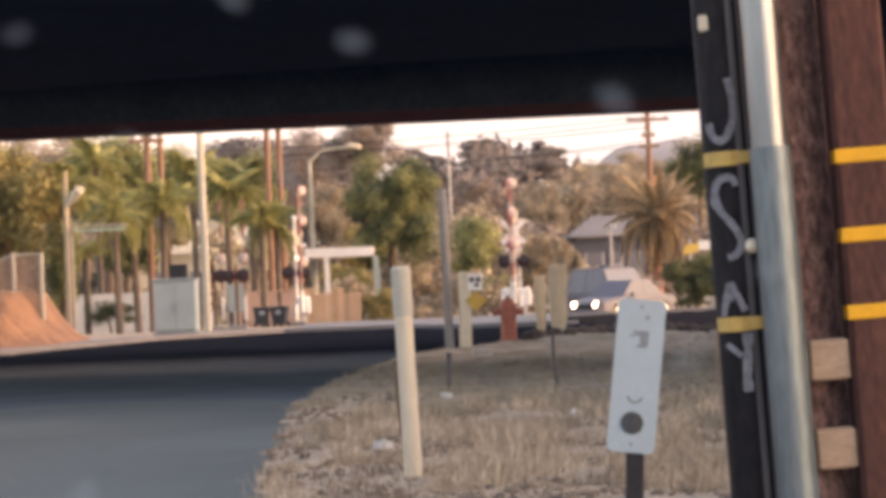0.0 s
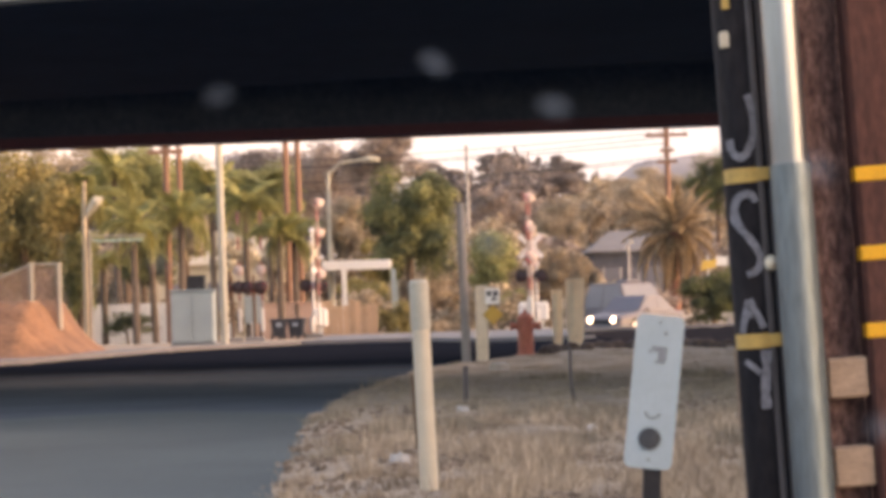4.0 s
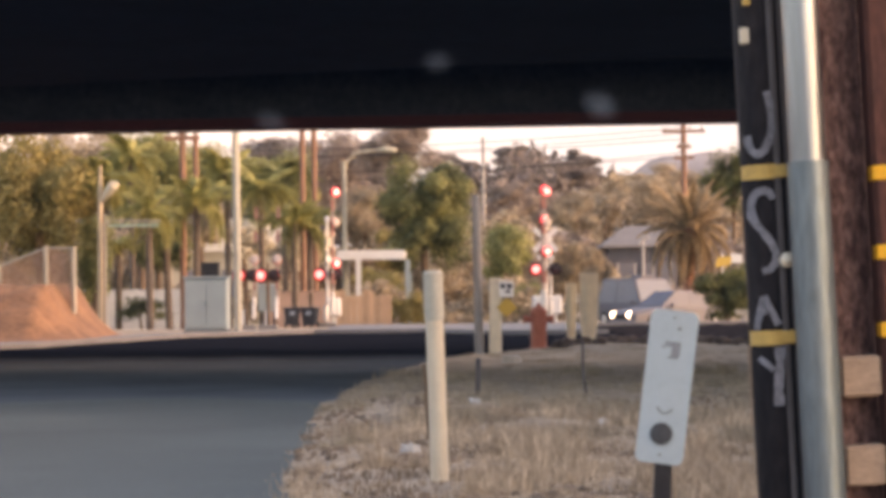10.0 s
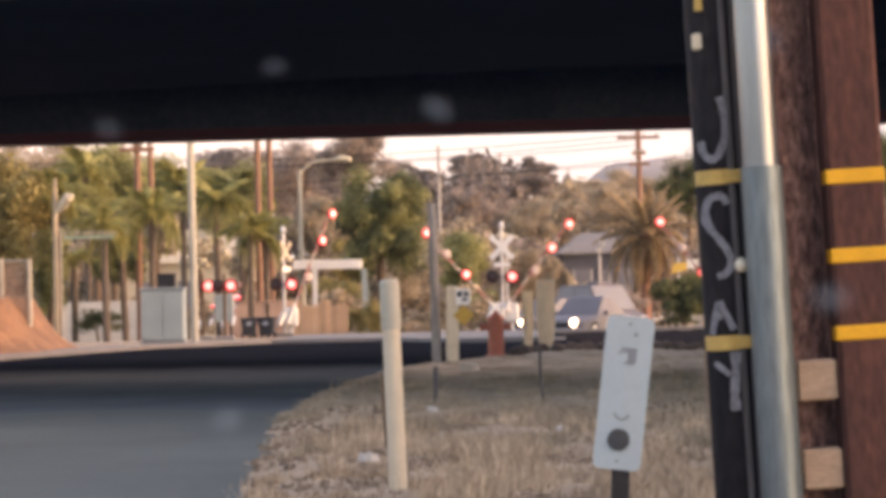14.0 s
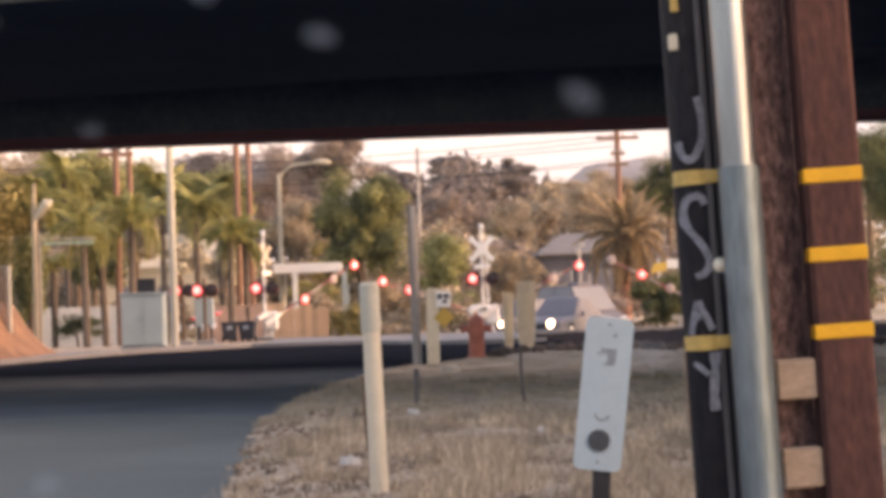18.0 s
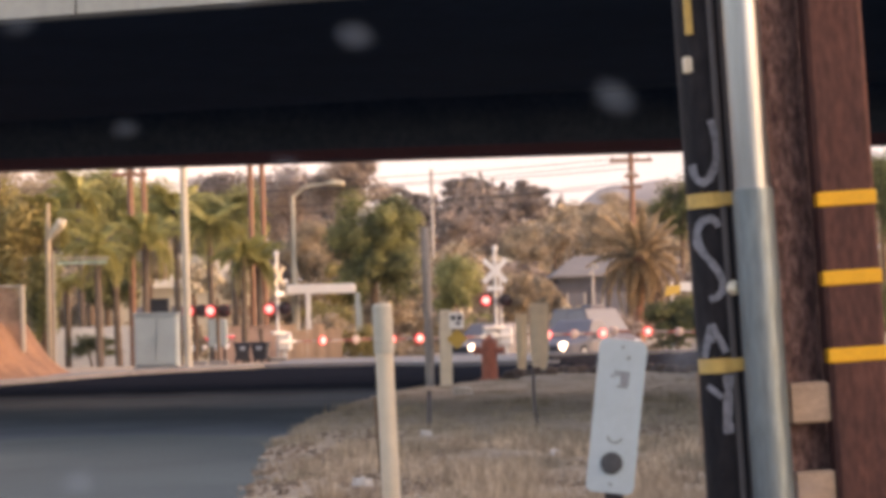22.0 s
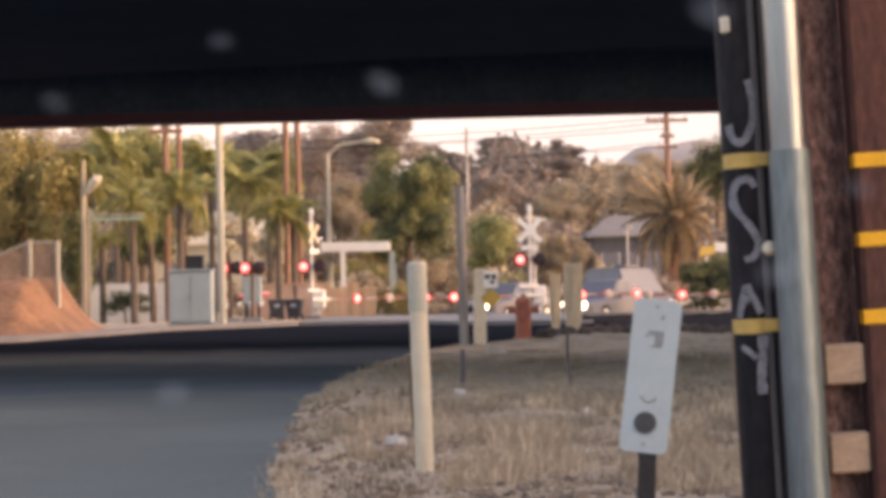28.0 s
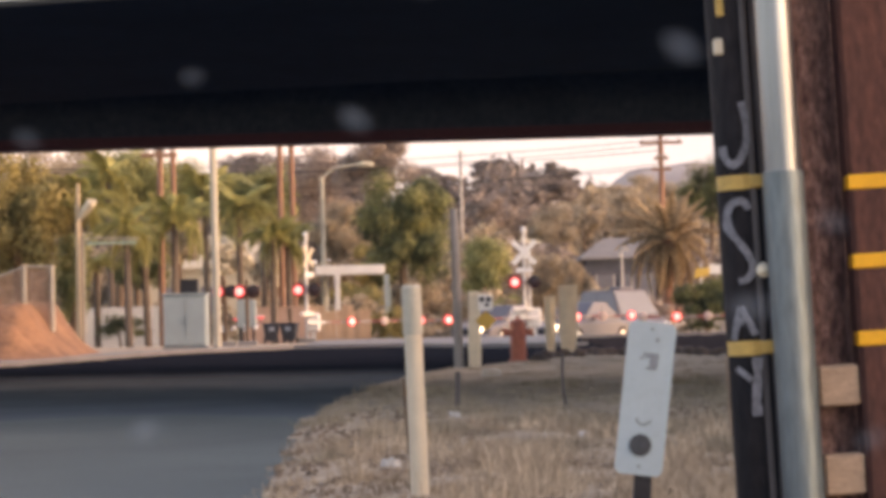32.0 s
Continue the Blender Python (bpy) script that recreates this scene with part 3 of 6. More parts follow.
# ---- foreground ----
def utility_pole():
    t = thing("utility_pole", pose(0.93, 6.62, 0, 0, -2.4, 0), "weathered brown utility pole with cable guards and yellow bands", "utility pole")
    s = Shape()
    n, rings = 28, []
    for z in (-0.2, 0.3, 0.8, 1.3, 1.8, 2.4, 3.2, 4.5, 6.5, 9.0):
        rings.append([((0.172 - 0.004 * z + 0.006 * noise.noise((math.cos(a) * 6, math.sin(a) * 6, z * 0.4))) * math.cos(a) * 1.05 + 0.02,
                       0.10 + (0.172 - 0.004 * z + 0.006 * noise.noise((math.cos(a) * 6, math.sin(a) * 6, z * 0.4 + 9))) * math.sin(a), z)
                      for a in (2 * math.pi * k / n for k in range(n))])
    part("shaft", s.loft(rings), M_POLEWOOD, t, "rough cracked brown wood", smooth=True)
    # black half-round guard
    s = Shape()
    ring = [(-0.116 + 0.057 * math.cos(a), -0.02 - 0.075 * math.sin(a)) for a in (math.pi * k / 12 for k in range(13))]
    ring = [(-0.173, 0.02)] + ring[::-1] + [(-0.05, 0.02)]
    part("black_guard", s.loft([[(x, y, z) for x, y in ring] for z in (-0.05, 1.0, 2.0, 4.2)]), M_BLACKGUARD, t, "black plastic cable guard with white graffiti", smooth=True)
    s = Shape()
    part("guard_rib", s.tube([(-0.088, -0.085, -0.05), (-0.088, -0.085, 4.2)], 0.011, 8), M_CABLE, t)
    s = Shape()
    part("thin_cable", s.tube([(-0.062, -0.07, -0.05), (-0.060, -0.07, 2), (-0.062, -0.07, 4.2)], 0.009, 8), M_CABLE, t)
    # galvanised conduit in two lengths
    s = Shape()
    part("conduit", s.tube([(-0.018, -0.15, 1.458), (-0.018, -0.15, 4.4)], 0.048, 24), M_GALV, t, "bright galvanised conduit", smooth=True)
    s = Shape()
    s.tube([(-0.018, -0.15, -0.05), (-0.018, -0.15, 0.7), (-0.018, -0.15, 1.478)], 0.0535, 24)
    part("conduit_sleeve", s, M_GALVDULL, t, "dull blue-grey galvanised conduit sleeve", smooth=True)
    # brown stand-off guard
    s = Shape()
    s.box(0.152, 0.302, -0.13, -0.01, -0.05, 3.6, 0.012)
    part("brown_guard", s, M_BROWNGUARD, t, "smooth brown painted cable guard")
    for k, z in enumerate((0.185, 0.415, 0.635, 0.865)):
        s = Shape()
        s.box(0.045, 0.15, -0.115, 0.0, z, z + 0.105, 0.006)
        part("spacer_block", s, M_BLOCK, t, "pale timber spacer block")
    for z in (1.44, 1.235, 1.035):
        s = Shape()
        s.box(0.150, 0.304, -0.1335, -0.06, z - 0.019, z + 0.019, 0.003)
        part("yellow_band", s, M_YELLOW, t, "bright yellow reflective band")
    for z in (1.460, 1.028):
        s = Shape()
        ring = [(-0.116 + 0.0595 * math.cos(a), -0.02 - 0.078 * math.sin(a)) for a in (math.pi * k / 12 for k in range(13))]
        ring += [(x * 0.98 - 0.0025, y + 0.004) for x, y in ring[::-1]]
        s.loft([[(x, y, zz) for x, y in ring] for zz in (z - 0.019, z + 0.019)])
        s.box(-0.10, -0.054, -0.101, -0.09, z - 0.017, z + 0.017, 0.003)
        part("faded_band", s, M_YELLOWDIM, t, "faded yellow band")
    s = Shape()
    s.disc(0.020, 0.006, 16, pose(-0.076, -0.100, 1.228), 0.018)
    part("tag", s, M_CREAM, t, "small round cream tag")
    s = Shape()
    s.box(-0.155, -0.135, -0.092, -0.075, 1.895, 2.2, 0.002)
    part("yellow_strip", s, M_YELLOWDIM, t, "narrow yellow strip")
    s = Shape()
    s.box(-0.166, -0.138, -0.086, -0.06, 1.795, 1.838, 0.004)
    part("white_patch", s, M_PVC, t)

    layers = []

    def stroke(points, w):
        """A flat painted stroke that follows the round guard, laid over the earlier ones."""
        s = Shape()
        layers.append(w)
        lift = 0.0008 * len(layers)
        pts = []
        for (x0, z0), (x1, z1) in zip(points, points[1:]):
            pts += [(x0 + (x1 - x0) * k / 3, z0 + (z1 - z0) * k / 3) for k in range(3)]
        pts.append(points[-1])

        def on(x, z):
            c = min(1, max(-1, (x + 0.116) / 0.062))
            return (x, -0.0215 - lift - 0.0800 * math.sqrt(1 - c * c), z)
        for i, (x, z) in enumerate(pts):
            x1, z1 = pts[min(i + 1, len(pts) - 1)]
            x0, z0 = pts[max(i - 1, 0)]
            d = Vector((x1 - x0, z1 - z0)).normalized() * w * (0.45 + 0.16 * noise.noise((x * 40, z * 40, 0)))
            s.v += [on(x - d.y, z + d.x), on(x + d.y, z - d.x)]
        s.f = [(2 * i, 2 * i + 1, 2 * i + 3, 2 * i + 2) for i in range(len(pts) - 1)]
        part("graffiti_stroke", s, M_PAINTWHITE, t, "white sprayed stroke")
    stroke([(-0.108, 1.668), (-0.101, 1.64), (-0.098, 1.605), (-0.099, 1.568), (-0.108, 1.538), (-0.120, 1.515), (-0.136, 1.505), (-0.150, 1.512), (-0.158, 1.53), (-0.161, 1.555)], 0.021)
    stroke([(-0.106, 1.388), (-0.112, 1.404), (-0.124, 1.411), (-0.140, 1.409), (-0.153, 1.400), (-0.161, 1.376), (-0.160, 1.346), (-0.148, 1.320), (-0.130, 1.296), (-0.114, 1.272), (-0.104, 1.246), (-0.108, 1.220), (-0.124, 1.205), (-0.142, 1.202)], 0.022)
    stroke([(-0.163, 1.050), (-0.155, 1.090), (-0.1435, 1.136)], 0.018)
    stroke([(-0.1415, 1.137), (-0.128, 1.105), (-0.108, 1.061)], 0.020)
    stroke([(-0.146, 1.098), (-0.136, 1.097)], 0.022)
    stroke([(-0.161, 0.978), (-0.142, 0.960), (-0.127, 0.945)], 0.016)
    stroke([(-0.108, 1.004), (-0.110, 0.965), (-0.114, 0.930), (-0.118, 0.892), (-0.117, 0.852)], 0.028)
    s = Shape()
    part("pale_batten", s.tube([(-0.177, 0.0, 0.80), (-0.176, 0.0, 1.01)], 0.0045, 6), M_BLOCK, t, "thin pale batten")
    return t


def marker_sign():
    t = thing("marker_sign", pose(0.507, 7.4, -0.02, 0, 3.0, 0), "white rounded marker panel on a dark stake, leaning", "sign")
    tilt = pose(0.0, 0, 0.885, 0, 4.2, 0)
    s = Shape()
    s.plate(rounded(0.141, 0.452, 0.022), -0.003, 0.003)
    panel = part("panel", s, M_SIGNWHITE, t, "white plastic panel with faded print", tilt)
    s = Shape()
    s.box(-0.026, 0.026, 0.006, 0.020, -0.1, 0.85, 0.003)
    s.box(-0.026, -0.016, 0.018, 0.038, -0.1, 0.85)
    s.box(0.016, 0.026, 0.018, 0.038, -0.1, 0.85)
    part("stake", s, M_STAKE, t, "dark steel channel stake")
    s = Shape()
    s.disc(0.033, 0.004, 24, pose(-0.002, -0.0075, -0.138), 0.002)
    part("dark_disc", s, M_DARKGREY, panel, "dark round spot")
    s = Shape()
    arc = [(0.026 * math.cos(a), 0.026 * math.sin(a)) for a in (radians(190 + 150 * k / 12) for k in range(13))]
    inner = [(x * 0.72, z * 0.72) for x, z in arc[::-1]]
    s.v = [(x, -0.0045, z - 0.055) for x, z in arc + inner]
    s.f = [(i, i + 1, 24 - i, 25 - i) for i in range(12)]
    part("faint_ring", s, M_SIGNGREY, panel, "worn ring print")
    for x0, x1, z0, z1, m in ((-0.020, 0.026, 0.118, 0.134, M_SIGNGREY), (0.000, 0.026, 0.092, 0.120, M_SIGNGREY), (-0.008, 0.022, 0.084, 0.092, M_SIGNGREY), (-0.030, -0.018, 0.112, 0.124, M_SIGNFAINT), (0.012, 0.024, 0.168, 0.180, M_SIGNGREY)):
        s = Shape()
        s.box(x0, x1, -0.0038, -0.002, z0, z1)
        part("faded_print", s, m, panel)
    for x, z in ((0.0, 0.205), (0.0, -0.2)):
        s = Shape()
        s.disc(0.005, 0.004, 10, pose(x, -0.006, z), 0.002)
        part("bolt", s, M_SIGNGREY, panel)
    return t


def marker_post():
    t = thing("marker_post", pose(-0.225, 14.6, 0, 0, -1.4, 0), "cream plastic pipe marker post with a grey sleeve on top", "post")
    s = Shape()
    part("pipe", s.tube([(0, 0, -0.1), (0, 0, 0.5), (0, 0, 1.05)], [0.054, 0.053, 0.052], 20), M_PVC, t, smooth=True)
    s = Shape()
    s.tube([(0, 0, 0.985), (0, 0, 1.2), (0, 0, 1.262), (0, 0, 1.276)], [0.0585, 0.0585, 0.0585, 0.045], 20)
    part("sleeve", s, M_PVCGREY, t, "worn off-white sleeve")
    return t


def hydrant():
    t = thing("fire_hydrant", pose(1.19, 48.4, 0.03), "faded orange-red fire hydrant on bare dirt", "hydrant")
    n = 16

    def lathe(name, prof, label=""):
        s = Shape()
        s.loft([[(r * math.cos(a), r * math.sin(a), z) for a in (2 * math.pi * k / n for k in range(n))] for r, z in prof])
        return part(name, s, M_HYDRANT, t, label, smooth=False)
    lathe("base_flange", [(0.19, 0), (0.19, 0.05), (0.15, 0.06)])
    lathe("barrel", [(0.15, 0.06), (0.15, 0.50), (0.18, 0.51), (0.18, 0.56), (0.145, 0.57), (0.145, 0.68)])
    lathe("bonnet", [(0.16, 0.68), (0.16, 0.72), (0.135, 0.78), (0.07, 0.83), (0.04, 0.84), (0.035, 0.89)])
    for x in (-1, 1):
        s = Shape()
        s.tube([(x * 0.08, 0, 0.58), (x * 0.27, 0, 0.58)], 0.065, 12)
        s.tube([(x * 0.25, 0, 0.58), (x * 0.295, 0, 0.58)], 0.08, 8)
        part("side_outlet", s, M_HYDRANT, t)
    s = Shape()
    s.tube([(0, -0.08, 0.50), (0, -0.24, 0.50)], 0.085, 12)
    s.tube([(0, -0.22, 0.50), (0, -0.26, 0.50)], 0.10, 8)
    part("front_outlet", s, M_HYDRANT, t)
    return t


def roadside_markers():
    t = thing("grey_post", pose(0.04, 46.3, 0, 0, -0.6, 0), "tall grey weathered wooden post", "post")
    s = Shape()
    part("shaft", s.tube([(0, 0, -0.1), (0, 0, 1.5), (0.0, 0, 2.93)], [0.088, 0.085, 0.075], 10), M_GREYWOOD, t)
    t = thing("sign_post", pose(0.33, 46.1, 0, 0, 0.6, 0), "cream marker post carrying two small signs", "sign")
    s = Shape()
    part("post", s.box(-0.115, 0.115, -0.04, 0.04, -0.1, 1.40, 0.02), M_CREAM, t)
    s = Shape()
    panel = part("white_sign", s.plate(rounded(0.27, 0.30, 0.03), -0.058, -0.05), M_SIGNPLATE, t, "small white sign with dark print", pose(0.20, 0, 1.20))
    for x, z, w, h in ((-0.06, 0.05, 0.09, 0.09), (0.06, 0.05, 0.09, 0.09), (0.03, -0.05, 0.08, 0.06)):
        s = Shape()
        part("print_bar", s.box(x - w / 2, x + w / 2, -0.064, -0.058, z - h / 2, z + h / 2), M_DARKGREY, panel)
    s = Shape()
    s.plate([(0, 0.19), (0.19, 0), (0, -0.19), (-0.19, 0)], -0.058, -0.05)
    part("yellow_sign", s, M_SIGNYELLOW, t, "small yellow diamond sign", pose(0.21, 0, 0.86))
    for x, y, h, w, nm in ((2.33, 52.4, 1.50, 0.40, "wide"), (1.98, 52.9, 1.28, 0.24, "narrow")):
        t = thing("paddle_marker", pose(x, y, 0.02, 0, 0.4, 0), "broad cream paddle-shaped marker post" if nm == "wide" else "narrow cream paddle-shaped marker post", "post", "paddle markers")
        s = Shape()
        o = [(-w * 0.33, 0.10), (w * 0.33, 0.10), (w * 0.48, 0.55), (w * 0.5, h), (-w * 0.5, h), (-w * 0.48, 0.55)]
        part("blade", s.plate(o, -0.03, 0.03), M_CREAM, t)
        s = Shape()
        part("fold", s.box(-0.012, 0.012, -0.045, -0.03, 0.3, h - 0.06), M_CREAM, t)
        s = Shape()
        part("rubber_base", s.box(-w * 0.42, w * 0.42, -0.12, 0.12, -0.05, 0.10, 0.03), M_BLACK, t, "black rubber base")
    t = thing("steel_stake", pose(1.11, 26.6, 0, 0, 0.5, 0), "thin rusty stake stuck in the dirt", "stake")
    s = Shape()
    part("rod", s.tube([(0.05, 0, -0.1), (0.035, 0, 0.06), (0.012, 0, 0.2), (0, 0, 0.38), (0, 0, 0.62)], 0.017, 6), M_CABLE, t)
    t = thing("wooden_stake", pose(0.0, 26.8, 0, 0, 1.0, 0), "short grey-brown wooden stake in the dirt", "stake")
    s = Shape()
    part("lath", s.box(-0.027, 0.027, -0.012, 0.012, -0.1, 0.44, 0.004), M_CABLE, t)
    t = thing("wooden_stake", pose(-0.36, 18.5, 0, 0, -3, 0), "thin pale wooden stake", "stake")
    s = Shape()
    part("lath", s.box(-0.014, 0.014, -0.006, 0.006, -0.1, 0.62), M_BARK, t)


def litter(x, y, w, h, yaw, label, tall=0.05):
    s = Shape()
    pts = [(w * (0.5 * math.cos(a) + 0.12 * noise.noise((a * 2, x, y))), h * 0.5 * math.sin(a)) for a in (2 * math.pi * k / 9 for k in range(9))]
    top = [(u * 0.8, v * 0.8, tall * (1 + 0.6 * noise.noise((u * 30, v * 30, x)))) for u, v in pts]
    s.loft([[(u, v, 0.0) for u, v in pts], top])
    solid("litter", s, M_PINKPAPER if "pink" in label else M_PAPER, label, "litter", "litter on the dirt", at=pose(x, y, dirt_height(x, y) + 0.002, 0, 0, yaw))


utility_pole()
marker_sign()
marker_post()
hydrant()
roadside_markers()
for x, y, w, h, yaw in ((0.53, 38.5, 0.34, 0.25, 10), (1.0, 20.1, 0.13, 0.12, 40), (-0.46, 17.0, 0.14, 0.1, 0), (-0.03, 24.6, 0.14, 0.16, 20), (0.62, 17.4, 0.11, 0.1, 80)):
    litter(x, y, w, h, yaw, "crumpled pink wrapper on dry dirt" if x == 0.62 else "crumpled white paper scrap on dry dirt", 0.11 if y > 30 else 0.05)


# ---- dry grass ----
def grass(name, tufts, blades, material, label, low, high, spread, seed, region, patchy):
    """Tufts of straw, each a fan of thin bent blades."""
    rng = random.Random(seed)
    s = Shape()
    x0, x1, y0, y1 = region
    made = 0
    while made < tufts:
        y = y0 + (y1 - y0) * rng.random() ** 1.25
        a, b = max(x0, -0.2 * y - 0.4), min(x1, 0.2 * y + 0.6)
        x = a + rng.random() * (b - a)
        if inside(x, y) < 0.10 + 0.6 * rng.random() ** 1.3:
            continue
        clump = 0.8 * noise.noise((x * 1.2, y * 0.45, seed)) + 0.6 * noise.noise((x * 3.4, y * 1.3, seed + 5))
        if clump < patchy * rng.random():
            continue
        made += 1
        tall = (low + (high - low) * rng.random() ** 1.6) * (0.75 + 0.6 * max(0.0, clump))
        for _ in range(rng.randint(blades // 2, blades)):
            bx, by = x + rng.gauss(0, spread), y + rng.gauss(0, spread * 1.4)
            h = tall * rng.uniform(0.45, 1.1)
            z = dirt_height(bx, by) - 0.01
            w = (0.0016 + 0.00010 * by) * rng.uniform(0.7, 1.3)
            d, lean = rng.random() * 6.28, rng.uniform(0.05, 0.75) if rng.random() < 0.75 else rng.uniform(0.8, 2.2)
            h /= math.sqrt(1 + 0.5 * lean * lean)
            dx, dy = math.cos(d) * h * lean, math.sin(d) * h * lean
            k = len(s.v)
            s.v += [(bx - w, by, z), (bx + w, by, z), (bx + dx * 0.38 + w * 0.8, by + dy * 0.38, z + h * 0.62), (bx + dx * 0.38 - w * 0.8, by + dy * 0.38, z + h * 0.62), (bx + dx, by + dy, z + h)]
            s.f += [(k, k + 1, k + 2, k + 3), (k + 3, k + 2, k + 4)]
    solid(name, s, material, label, "grass", kind="stuff")


grass("dry_grass", 3300, 12, M_STRAW, "pale dry straw grass in upright tufts on the dirt corner", 0.03, 0.21, 0.055, 3, (-2.2, 8.0, 12.4, 22.5), 0.6)
grass("straw_mat", 3800, 9, M_STRAW, "flattened pale straw over the dirt corner", 0.012, 0.05, 0.09, 23, (-2.2, 8.0, 9.5, 22.5), 0.3)
grass("low_weeds", 2300, 14, M_WEED, "grey-brown weeds in a belt on the dirt", 0.04, 0.17, 0.06, 11, (-2.2, 9.0, 18.0, 34.0), 0.45)
grass("short_weeds", 4200, 9, M_WEED, "low grey-brown weeds on the dirt", 0.012, 0.06, 0.09, 12, (-2.2, 9.0, 18.0, 53.0), 0.2)
grass("brown_thatch", 5600, 10, M_THATCH, "matted brown dead grass over the near dirt", 0.012, 0.06, 0.10, 14, (-2.2, 9.0, 8.6, 22.0), 0.05)


def clods(count, seed):
    """Small lumps of earth scattered over the near dirt."""
    rng = random.Random(seed)
    s = Shape()
    while len(s.v) < count * 18:
        y = 10 + 16 * rng.random() ** 1.3
        x = rng.uniform(-0.17 * y, 0.19 * y)
        if inside(x, y) < 0.15 or noise.noise((x * 1.4, y * 0.6, 31)) < -0.05:
            continue
        r, z = rng.uniform(0.008, 0.035), dirt_height(x, y)
        rings = [[(x + r * q * rng.uniform(0.75, 1.3) * math.cos(a), y + r * q * rng.uniform(0.75, 1.25) * math.sin(a), z + r * u) for a in (2 * math.pi * i / 6 for i in range(6))] for u, q in ((-0.4, 0.9), (0.35, 1.0), (0.8, 0.45))]
        s.loft(rings)
    solid("clods", s, M_CLODNEAR, "small brown lumps of dry earth on the dirt", "earth", kind="stuff")


clods(2600, 78)


def rubble(count, seed):
    """Dark clods and stones where the dirt falls off to the road."""
    rng = random.Random(seed)
    s = Shape()
    for k in range(count):
        x = rng.uniform(1.6, 9.5)
        y = lerp_table(ISLAND_BACK, x) - abs(rng.gauss(0, 1.3)) - 0.2
        r = rng.uniform(0.03, 0.19)
        z = dirt_height(x, y)
        rings = []
        for u, q in ((-0.5, 0.8), (0.2, 1.0), (0.75, 0.7), (1.0, 0.25)):
            rings.append([(x + r * q * rng.uniform(0.75, 1.3) * math.cos(a), y + r * q * rng.uniform(0.75, 1.25) * math.sin(a), z + r * u * 0.9) for a in (2 * math.pi * i / 7 for i in range(7))])
        s.loft(rings)
    solid("rubble", s, M_CLOD, "dark clods and stones at the edge of the dirt", "rubble", kind="stuff")


rubble(320, 77)


def car_window():
    """The pane close before the camera, with specks of dust on it."""
    t = thing("car_window", pose(0, 0.06, 1.15), "clear car window pane with pale dust specks", "window")
    s = Shape()
    s.box(-0.35, 0.35, 0.0004, 0.0032, -0.22, 0.2)
    pane = part("pane", s, M_PANE, t)
    pane.visible_shadow = False
    me = {}
    for nm, m in (("a", M_DUST), ("b", M_DUSTFAINT)):
        s = Shape()
        s.v = [(math.cos(a), 0, math.sin(a)) for a in (2 * math.pi * k / 20 for k in range(20))]
        s.f = [tuple(range(20))]
        me[nm] = s.mesh("dust_speck", m)
    for x, z, r, nm in ((-0.00251, 0.00822, 0.50, "a"), (0.00032, 0.0071, 0.54, "a"), (0.00651, 0.00547, 0.62, "a"), (-0.00133, 0.00391, 0.50, "a"), (0.0080, -0.0008, 0.62, "a"),
                        (-0.0077, 0.0076, 0.5, "b"), (-0.0065, -0.0034, 0.48, "a"), (0.0036, 0.0102, 0.4, "b"), (-0.0052, 0.0050, 0.4, "b"), (-0.0092, 0.0036, 0.45, "b"), (0.0100, 0.0012, 0.5, "b"), (0.0108, -0.0040, 0.5, "b")):
        ob = part("dust_speck", me[nm], None, t, at=pose(x, 0, z, 0, 1e5 * x % 60 - 20, 0) @ Matrix.Diagonal((r * 0.00125, r * 0.001, r * 0.0009, 1)))


car_window()


# ---- level crossing ----
def two_sided_lens(r, back):
    """A domed lens that is lit on one face (-y) and dark on the other."""
    s, n = Shape(), 14
    prof = ((0.25, -0.05), (0.7, -0.038), (1.0, -0.008), (1.0, 0.008), (0.7, 0.038), (0.25, 0.05))
    s.loft([[(k * r * math.cos(a), y * r / 0.15, k * r * math.sin(a)) for a in (2 * math.pi * i / n for i in range(n))] for k, y in prof])
    me = s.mesh("lens", G_RED)
    me.materials.append(back)
    me.materials.append(G_REDCORE)
    # Pale core and wide red ring imitate the lamp's glow and halo.
    for p in me.polygons:
        c = p.center
        p.material_index = 1 if c.y > 0.001 * r else 2 if c.y < -0.15 * r and math.hypot(c.x, c.z) < 0.6 * r else 0
    return me


LENS_BIG, LENS_SMALL = two_sided_lens(0.185, M_REDDARK), two_sided_lens(0.160, M_LENSBACK)
BLINKERS = []


def lens(mesh, parent, at, phase):
    """phase 0, 1: the two halves of the flashing; 2: steady once the alarm has begun."""
    ob = part("lens", mesh, None, parent, "round red warning lens", at @ pose(0, 0, 0, 0, 0, 180))
    BLINKERS.append((ob, at, phase))
    return ob


def lamp_pair(t, z, turn, spread, yaw=0.0):
    """A cross bar with two hooded lamps on black backing discs."""
    root = pose(0, 0, z, 0, 0, yaw)
    s = Shape()
    part("lamp_bar", s.tube([root @ Vector((-spread / 2, 0.0, 0)), root @ Vector((spread / 2, 0.0, 0))], 0.03, 8), M_BLACK, t)
    for k, x in enumerate((-spread / 2, spread / 2)):
        s = Shape()
        s.disc(0.215, 0.03, 20, pose(0, 0.02, 0))
        head = part("lamp_head", s, M_BLACK, t, "black lamp backing disc", root @ pose(x, -0.06, 0))
        s = Shape()
        arc = [(math.cos(a), math.sin(a)) for a in (radians(-20 + 220 * i / 14) for i in range(15))]
        rings = [[(0.172 * c, y, 0.172 * q) for c, q in arc] + [(0.162 * c, y, 0.162 * q) for c, q in arc[::-1]] for y in (0.02, -0.24)]
        part("hood", s.loft(rings), M_BLACK, head)
        lens(LENS_BIG, head, pose(0, -0.17, 0), k if not turn else 1 - k)


ARMS = []


